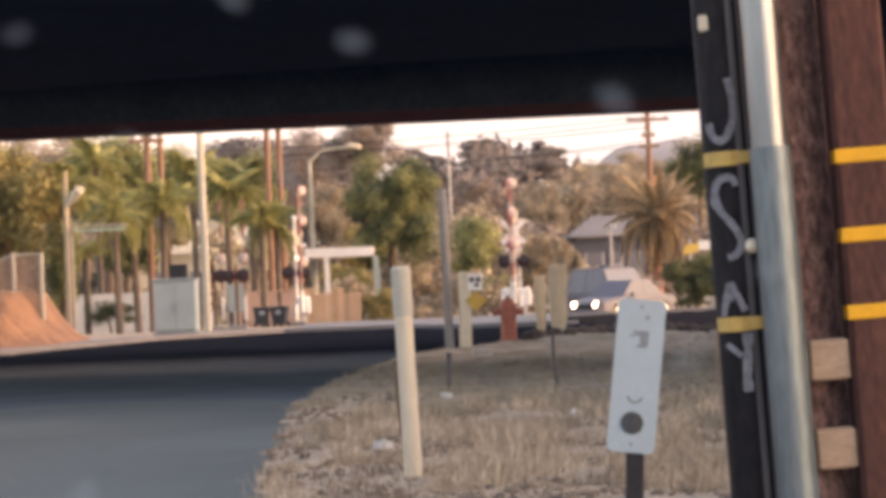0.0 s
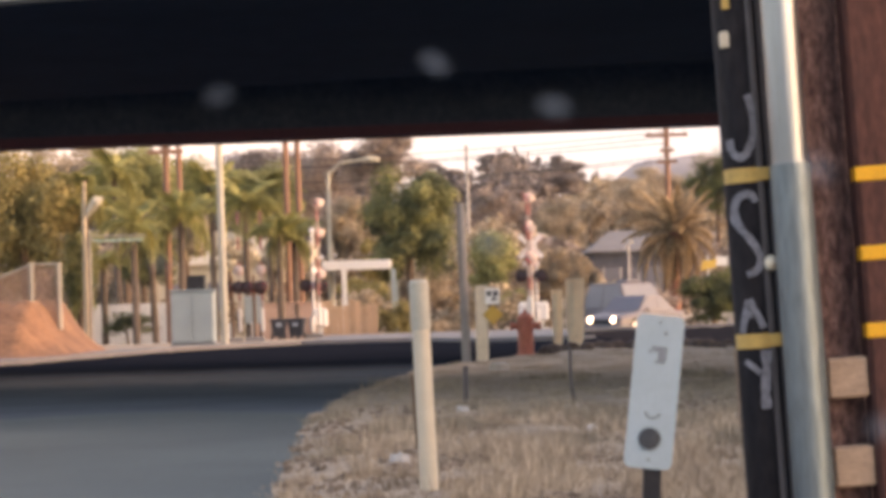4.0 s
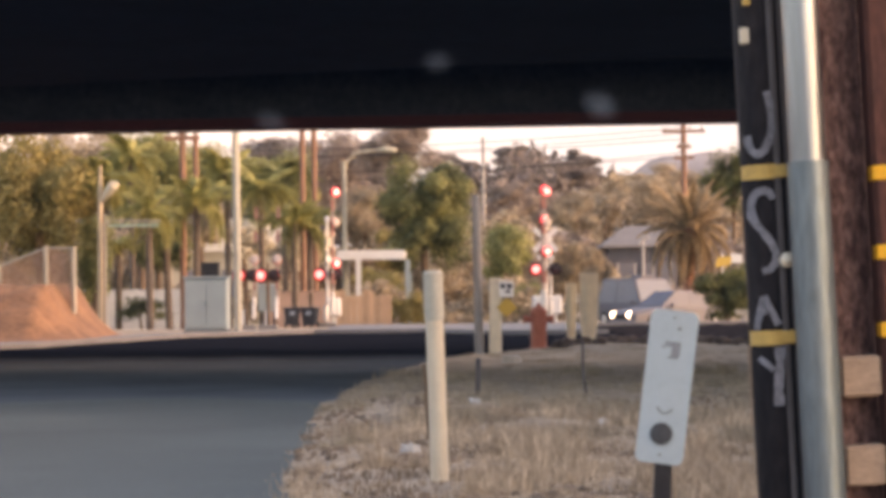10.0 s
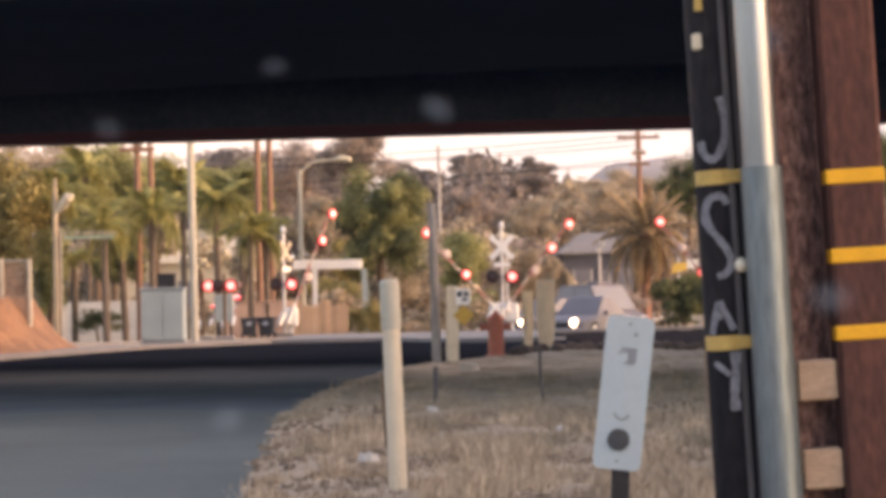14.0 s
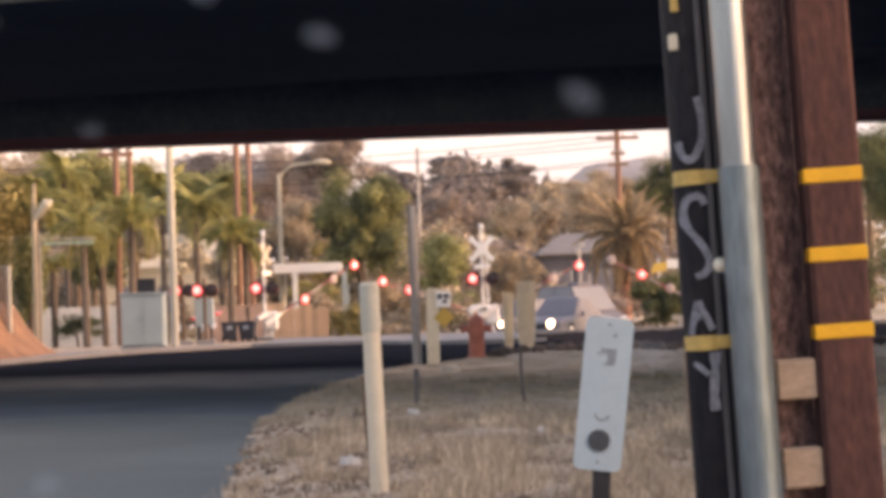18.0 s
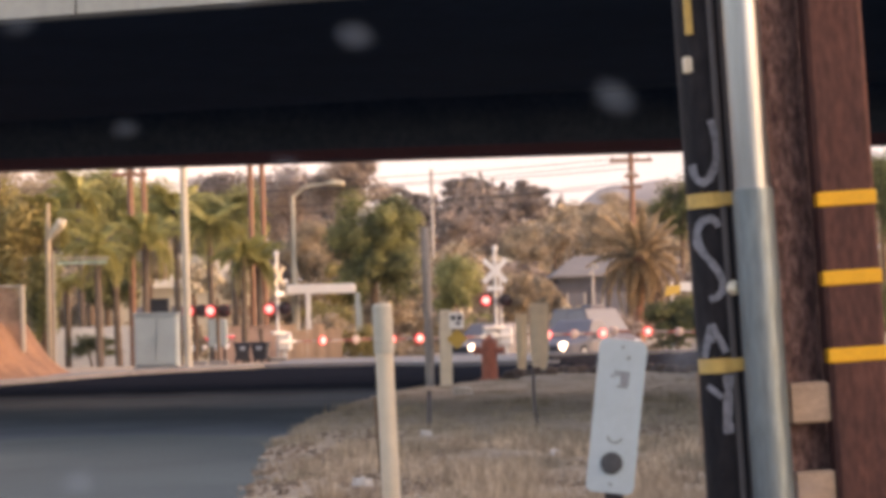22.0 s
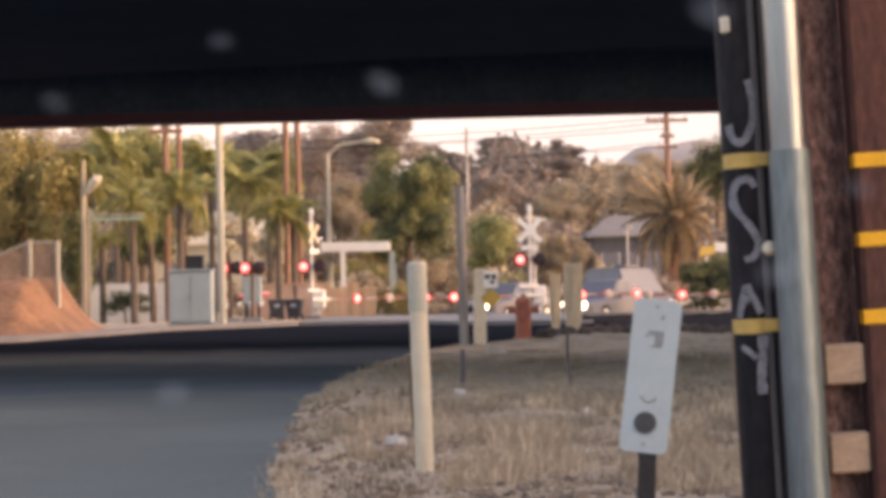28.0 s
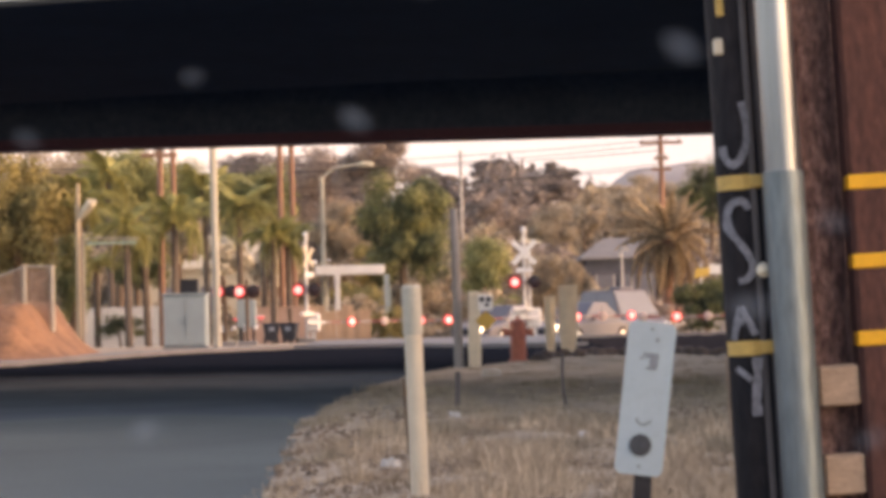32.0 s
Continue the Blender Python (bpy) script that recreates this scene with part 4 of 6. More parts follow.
def gate_arm(t, pivot, az, side, length=3.95, lights=((3.83, 2), (2.83, 1), (1.85, 0)), key="b"):
    """An upright striped arm that swings down towards its side."""
    base = pose(*pivot, 0, 0, az)
    s = Shape()
    s.box(-0.038, 0.038, -0.02, 0.02, 0.25, length, 0.008)
    arm = part("gate_arm", s, M_ARMPAINT, t, "white and red striped gate arm", base)
    for k in range(4):
        s = Shape()
        z = 0.75 + 0.82 * k
        part("red_stripe", s.box(-0.041, 0.041, -0.023, 0.023, z, z + 0.4), M_ARMRED, arm)
    s = Shape()
    s.box(-0.055, 0.055, -0.05, 0.05, -0.25, 0.5, 0.02)
    s.box(-0.30 * side - 0.06, -0.30 * side + 0.06, -0.09, 0.09, -0.45, 0.05, 0.02)
    part("counterweight", s, M_ALU, arm, "pale counterweight arm")
    for z, ph in lights:
        if z < length:
            s = Shape()
            part("arm_lamp", s.box(-0.06, 0.06, -0.03, 0.03, z - 0.05, z + 0.05, 0.01), M_BLACK, arm)
            lens(LENS_SMALL, arm, pose(0, -0.20, z), ph)
    ARMS.append((arm, base, side, key))
    return arm


def crossing_signal(x, y, yaw_buck, label, buck=True, metal=M_ALU, mast=3.55, lamp_z=1.86, spread=0.66, turn=False, z0=0.02):
    t = thing("crossing_signal", pose(x, y, z0), label, "crossing signal", "crossing signals")
    s = Shape()
    part("mast", s.tube([(0, 0, -0.1), (0, 0, mast)], [0.06, 0.055], 12), metal, t, "silver mast" if buck else "dull mast")
    if buck and not yaw_buck:
        s = Shape()
        part("conduit", s.tube([(0.17, 0.05, -0.1), (0.17, 0.05, mast - 0.5)], 0.045, 8), metal, t, "slim silver conduit beside the mast")
    s = Shape()
    part("foundation", s.box(-0.3, 0.3, -0.3, 0.3, -0.1, 0.14, 0.03), M_CONCRETE, t)
    if buck:
        for a in (45, -45):
            s = Shape()
            r, w = (0.44, 0.08) if yaw_buck else (0.54, 0.085)
            o = [(-r, -w), (r, -w), (r, w), (-r, w)]
            dy = 0.0 if a > 0 else 0.012
            part("crossbuck_blade", s.plate(o, -0.012 - dy, -0.002 - dy), M_CREAMWALL if yaw_buck else M_WHITE, t, "white crossbuck blade",
                 pose(0, 0, 2.85, 0, 0, yaw_buck) @ pose(0, -0.09, 0, 0, a, 0))
        for a, r in (() if yaw_buck else ((8, 0.36),)):
            s = Shape()
            part("rear_crossbuck_blade", s.plate([(-r, -0.06), (r, -0.06), (r, 0.06), (-r, 0.06)], 0.0, 0.01), M_PVC, t, "bare back of a crossbuck blade", pose(0.22, 0.1, 3.22, 0, a, 0))
        s = Shape()
        part("crossing_plate", s.box(-0.28, 0.28, -0.12, -0.1, 2.18, 2.34), M_WHITE, t, "small white plate", pose(0, 0, 0, 0, 0, yaw_buck))
        s = Shape()
        s.tube([(0, 0, mast - 0.06), (0, 0, mast + 0.05), (0, 0, mast + 0.16)], [0.08, 0.10, 0.04], 12)
        part("bell", s, M_ALU, t)
    lamp_pair(t, lamp_z, turn, spread)
    return t


def gate_housing(t, x, label="pale gate mechanism housing"):
    s = Shape()
    s.box(x - 0.24, x + 0.24, -0.2, 0.28, 0.35, 0.98, 0.05)
    s.box(x - 0.08, x + 0.08, -0.05, 0.15, -0.1, 0.36)
    part("gate_housing", s, M_WHITE, t, label)


sig_b = crossing_signal(2.32, 84.0, 0, "tall silver crossing signal with white crossbuck and two gates")
gate_housing(sig_b, -0.22)
gate_housing(sig_b, 0.30)
gate_arm(sig_b, (-0.12, -0.30, 0.66), 26, -1, lights=((3.83, 2), (2.83, 0), (1.85, 1)), key="b_left")
gate_arm(sig_b, (-0.03, -0.36, 0.66), 20, 1, lights=((3.78, 2), (2.75, 1), (1.78, 0)), key="b_right")
sig_a = crossing_signal(-4.98, 84.0, 62, "silver crossing signal with its crossbuck seen edge-on", spread=0.52, lamp_z=1.76)
gate_housing(sig_a, 0.2)
gate_arm(sig_a, (0.20, -0.30, 0.66), 38, 1, lights=((3.83, 2), (2.83, 1), (1.45, 0)), key="a")
sig_c = crossing_signal(9.95, 84.0, 0, "silver crossing signal beside the dark hedge", spread=0.66)
gate_housing(sig_c, 0.0)
gate_arm(sig_c, (0.0, -0.30, 0.60), 6, -1, lights=((3.82, 1), (2.68, 0), (1.62, 1)), key="c")
sig_d = crossing_signal(-7.34, 80.0, 0, "short signal with two red lamps behind a pale pole", buck=False, metal=M_BARK, mast=2.1, lamp_z=1.73, spread=0.42)
gate_arm(sig_d, (0.2, 0.45, 0.55), 0, 1, length=1.9, lights=((1.72, 1),), key="d")
sig_e = crossing_signal(-6.64, 80.0, 0, "short signal with two red lamps among palm trunks", buck=False, metal=M_BARK, mast=2.1, lamp_z=1.72, spread=0.44)
gate_arm(sig_e, (0.22, 0.45, 0.55), 0, 1, length=1.9, lights=((1.72, 1),), key="e")


# ---- vehicles ----
def vehicle(name, label, paint, m, length=4.5, width=1.78, height=1.45, van=False, lit=True, lamp=0.15):
    """Front towards -y."""
    t = thing(name, m, label, "van" if van else "car")
    L, W = length / 2, width / 2
    s = Shape()
    belt = 0.95 if van else 0.86

    def ring(y, w, z0, z1):
        return [(-w, y, z0 + 0.1), (-w * 0.92, y, z0), (w * 0.92, y, z0), (w, y, z0 + 0.1), (w, y, z1 - 0.1), (w * 0.9, y, z1), (-w * 0.9, y, z1), (-w, y, z1 - 0.1)]
    s.loft([ring(-L, W * 0.80, 0.34, 0.62), ring(-L + 0.12, W * 0.93, 0.25, 0.70), ring(-L + 0.5, W, 0.22, 0.76), ring(-L + 1.2, W, 0.22, belt),
            ring(L - 0.9, W, 0.22, belt), ring(L - 0.15, W * 0.95, 0.26, belt - 0.04), ring(L, W * 0.85, 0.34, belt - 0.12)])
    part("body", s, paint, t, smooth=False)
    f, r = (-L + 1.0, L - 0.12) if van else (-L + 1.25, L - 0.75)
    ft, rt = (-L + 1.7, L - 0.35) if van else (-L + 2.0, L - 1.45)
    s = Shape()
    s.loft([[(-W * 0.94, f, belt - 0.02), (W * 0.94, f, belt - 0.02), (W * 0.94, r, belt - 0.02), (-W * 0.94, r, belt - 0.02)],
            [(-W * 0.76, ft, height - 0.04), (W * 0.76, ft, height - 0.04), (W * 0.76, rt, height - 0.04), (-W * 0.76, rt, height - 0.04)],
            [(-W * 0.68, ft + 0.12, height), (W * 0.68, ft + 0.12, height), (W * 0.68, rt - 0.12, height), (-W * 0.68, rt - 0.12, height)]])
    part("cabin", s, paint, t)

    zl, zh = belt + 0.03, height - 0.09

    def pane(nm, corners, out):
        s = Shape()
        c = [Vector(p) + Vector(out) * 0.012 for p in corners]
        d = [Vector(p) - Vector(out) * 0.01 for p in corners]
        s.loft([d, c])
        part(nm, s, M_VANGLASS if van else M_GLASS, t, "dark window glass")

    def edge(z, y_low, y_top):
        k = (z - belt + 0.02) / (height - 0.04 - belt + 0.02)
        return y_low + (y_top - y_low) * k, W * (0.94 + (0.76 - 0.94) * k)
    yl, wl = edge(zl, f, ft)
    yh, wh = edge(zh, f, ft)
    pane("windscreen", [(-wl + 0.08, yl, zl), (wl - 0.08, yl, zl), (wh - 0.06, yh, zh), (-wh + 0.06, yh, zh)], (0, -1, 0.5))
    rl, _ = edge(zl, r, rt)
    rh, _ = edge(zh, r, rt)
    pane("rear_window", [(wl - 0.08, rl, zl), (-wl + 0.08, rl, zl), (-wh + 0.06, rh, zh), (wh - 0.06, rh, zh)], (0, 1, 0.5))
    mid = (ft + rt) / 2
    for sx in (-1, 1):
        for a, b, c, d in ((yl + 0.15, mid - 0.05, yh + 0.12, mid - 0.05), (mid + 0.05, rl - 0.15, mid + 0.05, rh - 0.12)):
            pane("side_window", [(sx * wl, a, zl), (sx * wl, b, zl), (sx * wh, d, zh), (sx * wh, c, zh)], (sx, 0, 0.2))
        s = Shape()
        s.box(sx * W - 0.02 + sx * 0.08 - 0.06, sx * W + sx * 0.08 + 0.08, f + 0.35, f + 0.45, belt - 0.02, belt + 0.12, 0.02)
        part("door_mirror", s, paint, t)
        for y in (-L + 0.85, L - 0.8):
            s = Shape()
            s.tube([(sx * (W - 0.2), y, 0.31), (sx * (W + 0.012), y, 0.31)], 0.31, 18)
            wheel = part("wheel", s, M_TYRE, t, "black tyre")
            s = Shape()
            part("rim", s.tube([(sx * (W - 0.1), y, 0.31), (sx * (W + 0.022), y, 0.31)], 0.19, 14), M_ALU, wheel)
        s = Shape()
        # Lit disc is sized to its glare, larger than a real headlamp.
        s.disc(lamp if lit else 0.10, 0.08, 16, pose(sx * W * 0.56, -L + 0.02, 0.58), 0.06)
        part("headlamp", s, G_HEAD if lit else M_WHITE, t, "glowing headlamp" if lit else "headlamp")
        s = Shape()
        part("tail_lamp", s.box(sx * W * 0.72 - 0.12, sx * W * 0.72 + 0.12, L - 0.06, L + 0.012, 0.60, 0.76, 0.02), M_REDSTRIPE, t)
    s = Shape()
    part("grille", s.box(-W * 0.45, W * 0.45, -L - 0.012, -L + 0.05, 0.44, 0.58, 0.01), M_BLACK, t)
    s = Shape()
    part("bumper", s.box(-W * 0.86, W * 0.86, -L - 0.05, -L + 0.2, 0.26, 0.42, 0.04), paint, t)
    if van:
        s = Shape()
        part("roof_box", s.box(-0.35, 0.35, -0.3, 0.5, height - 0.01, height + 0.14, 0.05), M_CARWHITE, t, "pale roof vent box")
    return t


STREET_Z = -0.333
car_w = vehicle("car", "pale car with lit headlamps waiting at the crossing", M_CARWHITE, pose(8, 91, STREET_Z, 0, 0, -48), lamp=0.125)
car_x = vehicle("car", "slate grey car with lit headlamps following in the queue", M_CARDARK, pose(14, 95, STREET_Z, 0, 0, -28), length=4.2, height=1.5, lamp=0.16)
vehicle("parked_van", "silver camper van parked beyond the street", M_CARSILVER, pose(6.75, 101.5, STREET_Z, 0, 0, 30), length=4.4, width=2.0, height=1.95, van=True, lit=False)


# ---- crossing surroundings ----
def pole(name, x, y, h, r0, r1, material, label, lean=0.0, arms=(), z0=0.0):
    t = thing(name, pose(x, y, z0, 0, lean, 0), label, "pole")
    s = Shape()
    part("shaft", s.tube([(0, 0, -0.2), (0, 0, h * 0.5), (0, 0, h)], [r0, (r0 + r1) / 2, r1], 12), material, t, smooth=True)
    for z, w in arms:
        s = Shape()
        part("crossarm", s.box(-w / 2, w / 2, -0.16, -0.04, z - 0.07, z + 0.07), material, t)
        for k in range(4):
            s = Shape()
            px = -w / 2 + 0.15 + (w - 0.3) * k / 3
            part("insulator", s.tube([(px, -0.1, z + 0.07), (px, -0.1, z + 0.16), (px, -0.1, z + 0.22)], [0.04, 0.06, 0.02], 8), M_GREYWOOD, t)
    return t


pole("far_utility_pole", 10.42, 125, 10.6, 0.17, 0.13, M_BROWNPOLE, "tall brown utility pole with crossarms behind a palm", -0.3, ((9.38, 2.1), (8.6, 0.7), (8.05, 1.0)), -0.36)
pole("pale_pole", -7.22, 76, 9.5, 0.12, 0.10, M_PALEPOLE, "slim pale concrete pole", -0.3, ((6.2, 0.6),))
pole("brown_pole", -9.92, 85, 10, 0.12, 0.10, M_BROWNPOLE, "brown wooden pole in a pair", 0, ((6.45, 1.2),))
pole("brown_pole", -9.62, 86.5, 10, 0.11, 0.09, M_BROWNPOLE, "brown wooden pole in a pair", -0.2)
pole("brown_pole", -6.2, 90, 10, 0.12, 0.10, M_BROWNPOLE, "brown wooden pole among palms", 0, (), -0.34)
pole("brown_pole", -5.82, 91, 10, 0.12, 0.10, M_BROWNPOLE, "brown wooden pole among palms", -0.2, (), -0.34)
pole("thin_grey_pole", 0.42, 130, 9.5, 0.10, 0.08, M_GREYWOOD, "thin grey pole with wires", 0, (), -0.36)


def street_lamp(x, y, h, reach, rise, material, label, z0):
    t = thing("street_lamp", pose(x, y, z0), label, "street lamp")
    s = Shape()
    part("column", s.tube([(0, 0, -0.2), (0, 0, h)], [0.12, 0.075], 12), material, t, smooth=True)
    s = Shape()
    part("bracket", s.tube([(0, 0, h - 0.1), (reach * 0.35, 0, h + rise * 0.75), (reach, 0, h + rise)], 0.045, 8), material, t)
    s = Shape()
    s.tube([(reach - 0.05, 0, h + rise), (reach + 0.2, 0, h + rise + 0.02), (reach + 0.55, 0, h + rise - 0.02), (reach + 0.65, 0, h + rise - 0.03)], [0.05, 0.12, 0.11, 0.03], 10)
    part("lamp_head", s, M_LAMPGOLD, t, "pale unlit lamp head")
    return t


street_lamp(-4.96, 95, 6.5, 1.35, 0.42, M_PALEPOLE, "pale street lamp with a curved bracket", -0.36)
t = thing("street_lamp", pose(-12.0, 80, 0), "cream street lamp with its head turned aside", "street lamp")
s = Shape()
part("column", s.tube([(0, 0, -0.2), (0.02, 0, 4.5), (0.04, 0, 5.3)], [0.09, 0.075, 0.05], 12), M_TANPOST, t, smooth=True)
s = Shape()
s.tube([(0.08, 0, 4.15), (0.28, -0.1, 4.42), (0.5, -0.25, 4.66), (0.64, -0.3, 4.72)], [0.05, 0.15, 0.17, 0.05], 12)
part("lamp_head", s, M_LAMPGOLD, t, "cream lamp head catching the light")
t = thing("street_sign", pose(-11.85, 79.9, 0), "pale green street name sign on a slim arm", "sign")
s = Shape()
part("arm", s.tube([(0.05, 0, -0.2), (0.05, 0, 3.55), (1.8, 0, 3.5)], 0.03, 6), M_PALEPOLE, t)
s = Shape()
part("blade", s.box(0.15, 1.75, -0.02, 0.02, 3.34, 3.41), M_GREENSIGN, t, "pale green sign blade")


def cabinet():
    t = thing("signal_cabinet", pose(-7.79, 72.6, 0.05), "large pale grey equipment cabinet beside the road", "cabinet")
    s = Shape()
    part("body", s.box(-0.62, 0.62, -0.35, 0.45, 0.06, 1.56, 0.03), M_CABINET, t)
    for x in (-0.59, 0.015):
        s = Shape()
        door = part("door", s.box(x, x + 0.575, -0.375, -0.352, 0.14, 1.46, 0.01), M_CABINET, t, "pale grey cabinet door")
        s = Shape()
        part("handle", s.box(x + (0.5 if x < 0 else 0.04), x + (0.54 if x < 0 else 0.08), -0.40, -0.376, 0.75, 0.95), M_CABINET, door)
    s = Shape()
    part("roof", s.box(-0.66, 0.66, -0.4, 0.5, 1.562, 1.62, 0.02), M_CABINET, t)
    s = Shape()
    part("plinth", s.box(-0.66, 0.66, -0.4, 0.5, -0.15, 0.06), M_CONCRETE, t)
    t = thing("black_signal_box", pose(-7.68, 72.6, 1.67), "small black box standing on the cabinet", "box")
    s = Shape()
    part("case", s.box(-0.25, 0.25, -0.22, 0.22, 0, 0.38, 0.02), M_BLACK, t)
    s = Shape()
    part("lid", s.box(-0.27, 0.27, -0.24, 0.24, 0.38, 0.41, 0.01), M_BLACK, t)


cabinet()
t = thing("control_box", pose(-6.75, 81.2, 0.02), "narrow pale grey control box on legs", "cabinet")
s = Shape()
part("body", s.box(-0.3, 0.3, -0.2, 0.2, 0.55, 1.45, 0.03), M_CABINET, t)
for x in (-0.2, 0.2):
    s = Shape()
    part("leg", s.box(x - 0.04, x + 0.04, -0.04, 0.04, -0.1, 0.55), M_STAKE, t)

# mound of clay with a fence on it
s = Shape()
mx, my = [-22 + 0.125 * k for k in range(105)], [56.5 + 0.15 * k for k in range(96)]


def mound(x, y):
    k = min(1.0, max(0.0, (-9.0 - x) / 1.6)) ** 2.1
    top = 1.42 + 0.03 * (-10 - x)
    rough = 0.11 * noise.noise((x * 1.1, y * 1.1, 0)) + 0.08 * noise.noise((x * 3, y * 3, 4)) + 0.07 * noise.noise((x * 6, y * 5, 4))
    return -0.05 + (top + rough) * k * smooth(57.5, 62, y) * smooth(70, 66.5, y)


for y in my:
    for x in mx:
        s.v.append((x, y, mound(x, y)))
n = len(mx)
s.f = [(j * n + i, j * n + i + 1, (j + 1) * n + i + 1, (j + 1) * n + i) for j in range(len(my) - 1) for i in range(n - 1)]
solid("clay_mound", s, M_CLAY, "bare orange clay mound sloping down to the pavement", "mound", kind="structure", smooth=True)

t = thing("chain_link_fence", pose(-10.18, 63.4, 0.9), "rusty chain-link fence with pale posts on the mound", "fence")
ends = [(0, 1.50), (-0.70, 1.52), (-1.9, 1.05), (-3.4, 0.95), (-5.0, 0.95)]
for x, h in ends:
    s = Shape()
    part("fence_post", s.tube([(x, 0, -0.2), (x, 0, h)], 0.07, 8), M_PALEPOLE, t, "pale fence post")
for (x0, h0), (x1, h1) in zip(ends, ends[1:]):
    s = Shape()
    part("rail", s.tube([(x0, 0, h0 - 0.05), (x1, 0, h1 - 0.05)], 0.03, 6), M_PALEPOLE, t)
    s = Shape()
    k = 0.11
    w = abs(x1 - x0)
    for sgn in (1, -1):
        c = -3.0
        while c < w + 3:
            pts = []
            for i in range(25):
                z = i / 24 * 1.45
                u = c + sgn * z
                hh = h0 + (h1 - h0) * min(1, max(0, u / w)) - 0.06
                if 0 <= u <= w and z <= hh:
                    pts.append((x0 - u, 0.0, z))
            if len(pts) > 1:
                s.tube([pts[0], pts[-1]], 0.02, 3)
            c += k
    part("wire_mesh", s, M_MESH, t, "rusty wire mesh")


def plank_fence(x0, x1, y, h, label):
    t = thing("board_fence", pose(x0, y, -0.3), label, "fence")
    me = Shape().box(0.006, 0.194, -0.012, 0.012, 0, h, 0.004).mesh("board", M_TANBOARD)
    n = int((x1 - x0) / 0.2)
    for k in range(n):
        part("board", me, None, t, at=pose(0.2 * k, 0.006 * math.sin(k * 2.1), 0.02 * math.sin(k * 1.7) + (0.18 if k % 5 < 2 else 0.0)))
    for z in (0.3, h - 0.3):
        s = Shape()
        part("rail", s.box(0, n * 0.2, 0.02, 0.07, z, z + 0.09), M_TANBOARD, t)


plank_fence(-4.95, -2.85, 87.2, 1.36, "tan wooden board fence in warm light")
s = Shape()
s.box(-7.4, -5.0, 87.9, 88.1, -0.4, 1.18, 0.01)
wall = solid("pink_wall", s, M_PINKWALL, "low pink stucco garden wall behind palms", "wall", kind="structure")
s = Shape()
part("wall_cap", s.box(-7.45, -4.98, 87.85, 88.15, 1.182, 1.24), M_PINKWALL, wall)


def carport():
    t = thing("carport", pose(-3.72, 92.5, -0.36), "white flat-roofed carport on slim posts", "carport")
    s = Shape()
    part("fascia", s.box(-1.42, 1.12, -0.05, 0.05, 2.72, 3.07, 0.02), M_WHITE, t, "white fascia board")
    s = Shape()
    part("roof", s.box(-1.40, 1.10, 0.052, 3.4, 2.88, 3.02), M_WHITE, t)
    for x, y in ((-0.62, 0.0), (1.2, 0.0), (-1.2, 3.3), (1.2, 3.3)):
        s = Shape()
        part("post", s.box(x - 0.09, x + 0.09, y - 0.05, y + 0.1, -0.1, 2.72), M_WHITE if x < 0 else M_CABINET, t)


carport()
for k, x in enumerate((-6.12, -5.52)):
    t = thing("wheelie_bin", pose(x, 83.2, 0.02, 0, 0, 6 - 14 * k), "dark plastic wheelie bin by the kerb", "bin", "wheelie bins")
    s = Shape()
    s.loft([[(-0.2, -0.2, 0.08), (0.2, -0.2, 0.08), (0.2, 0.2, 0.08), (-0.2, 0.2, 0.08)], [(-0.27, -0.28, 0.62), (0.27, -0.28, 0.62), (0.27, 0.28, 0.62), (-0.27, 0.28, 0.62)]])
    part("tub", s, M_PLASTICBIN, t)
    s = Shape()
    part("lid", s.box(-0.29, 0.29, -0.3, 0.3, 0.622, 0.68, 0.02), M_PLASTICBIN, t)
    s = Shape()
    part("label_plate", s.box(-0.09, 0.09, -0.30, -0.265, 0.42, 0.54), M_SIGNGREY, t)
    for sx in (-0.22, 0.22):
        s = Shape()
        part("wheel", s.tube([(sx - 0.03, 0.2, 0.1), (sx + 0.03, 0.2, 0.1)], 0.1, 10), M_TYRE, t)


def house(name, x0, x1, y, eave, ridge, depth, wall_m, roof_m, label, windows, z0=-0.36, over=0.35):
    t = thing(name, pose(x0, y, z0), label, "house")
    w = x1 - x0
    s = Shape()
    part("wall", s.box(0, w, 0, depth, -0.2, eave), wall_m, t)
    s = Shape()
    r = [(-over, -over, eave - 0.05), (w + over, -over, eave - 0.05), (w + over, depth + over, eave - 0.05), (-over, depth + over, eave - 0.05)]
    top = [(w * 0.3, depth / 2 - 0.1, ridge), (w * 0.8, depth / 2 - 0.1, ridge), (w * 0.8, depth / 2 + 0.1, ridge), (w * 0.3, depth / 2 + 0.1, ridge)]
    s.loft([r, [(x, yy, z + 0.12) for x, yy, z in r], top])
    part("roof", s, roof_m, t)
    for u, v, ww, hh in windows:
        s = Shape()
        s.box(u - 0.06, u + ww + 0.06, -0.05, -0.004, v - 0.06, v + hh + 0.06, 0.01)
        win = part("window", s, M_ROOF, t, "pale window frame")
        s = Shape()
        part("pane", s.box(u, u + ww / 2 - 0.02, -0.06, -0.03, v, v + hh), M_GLASS, win)
        s = Shape()
        part("pane", s.box(u + ww / 2 + 0.02, u + ww, -0.06, -0.03, v, v + hh), M_GLASS, win)
    return t


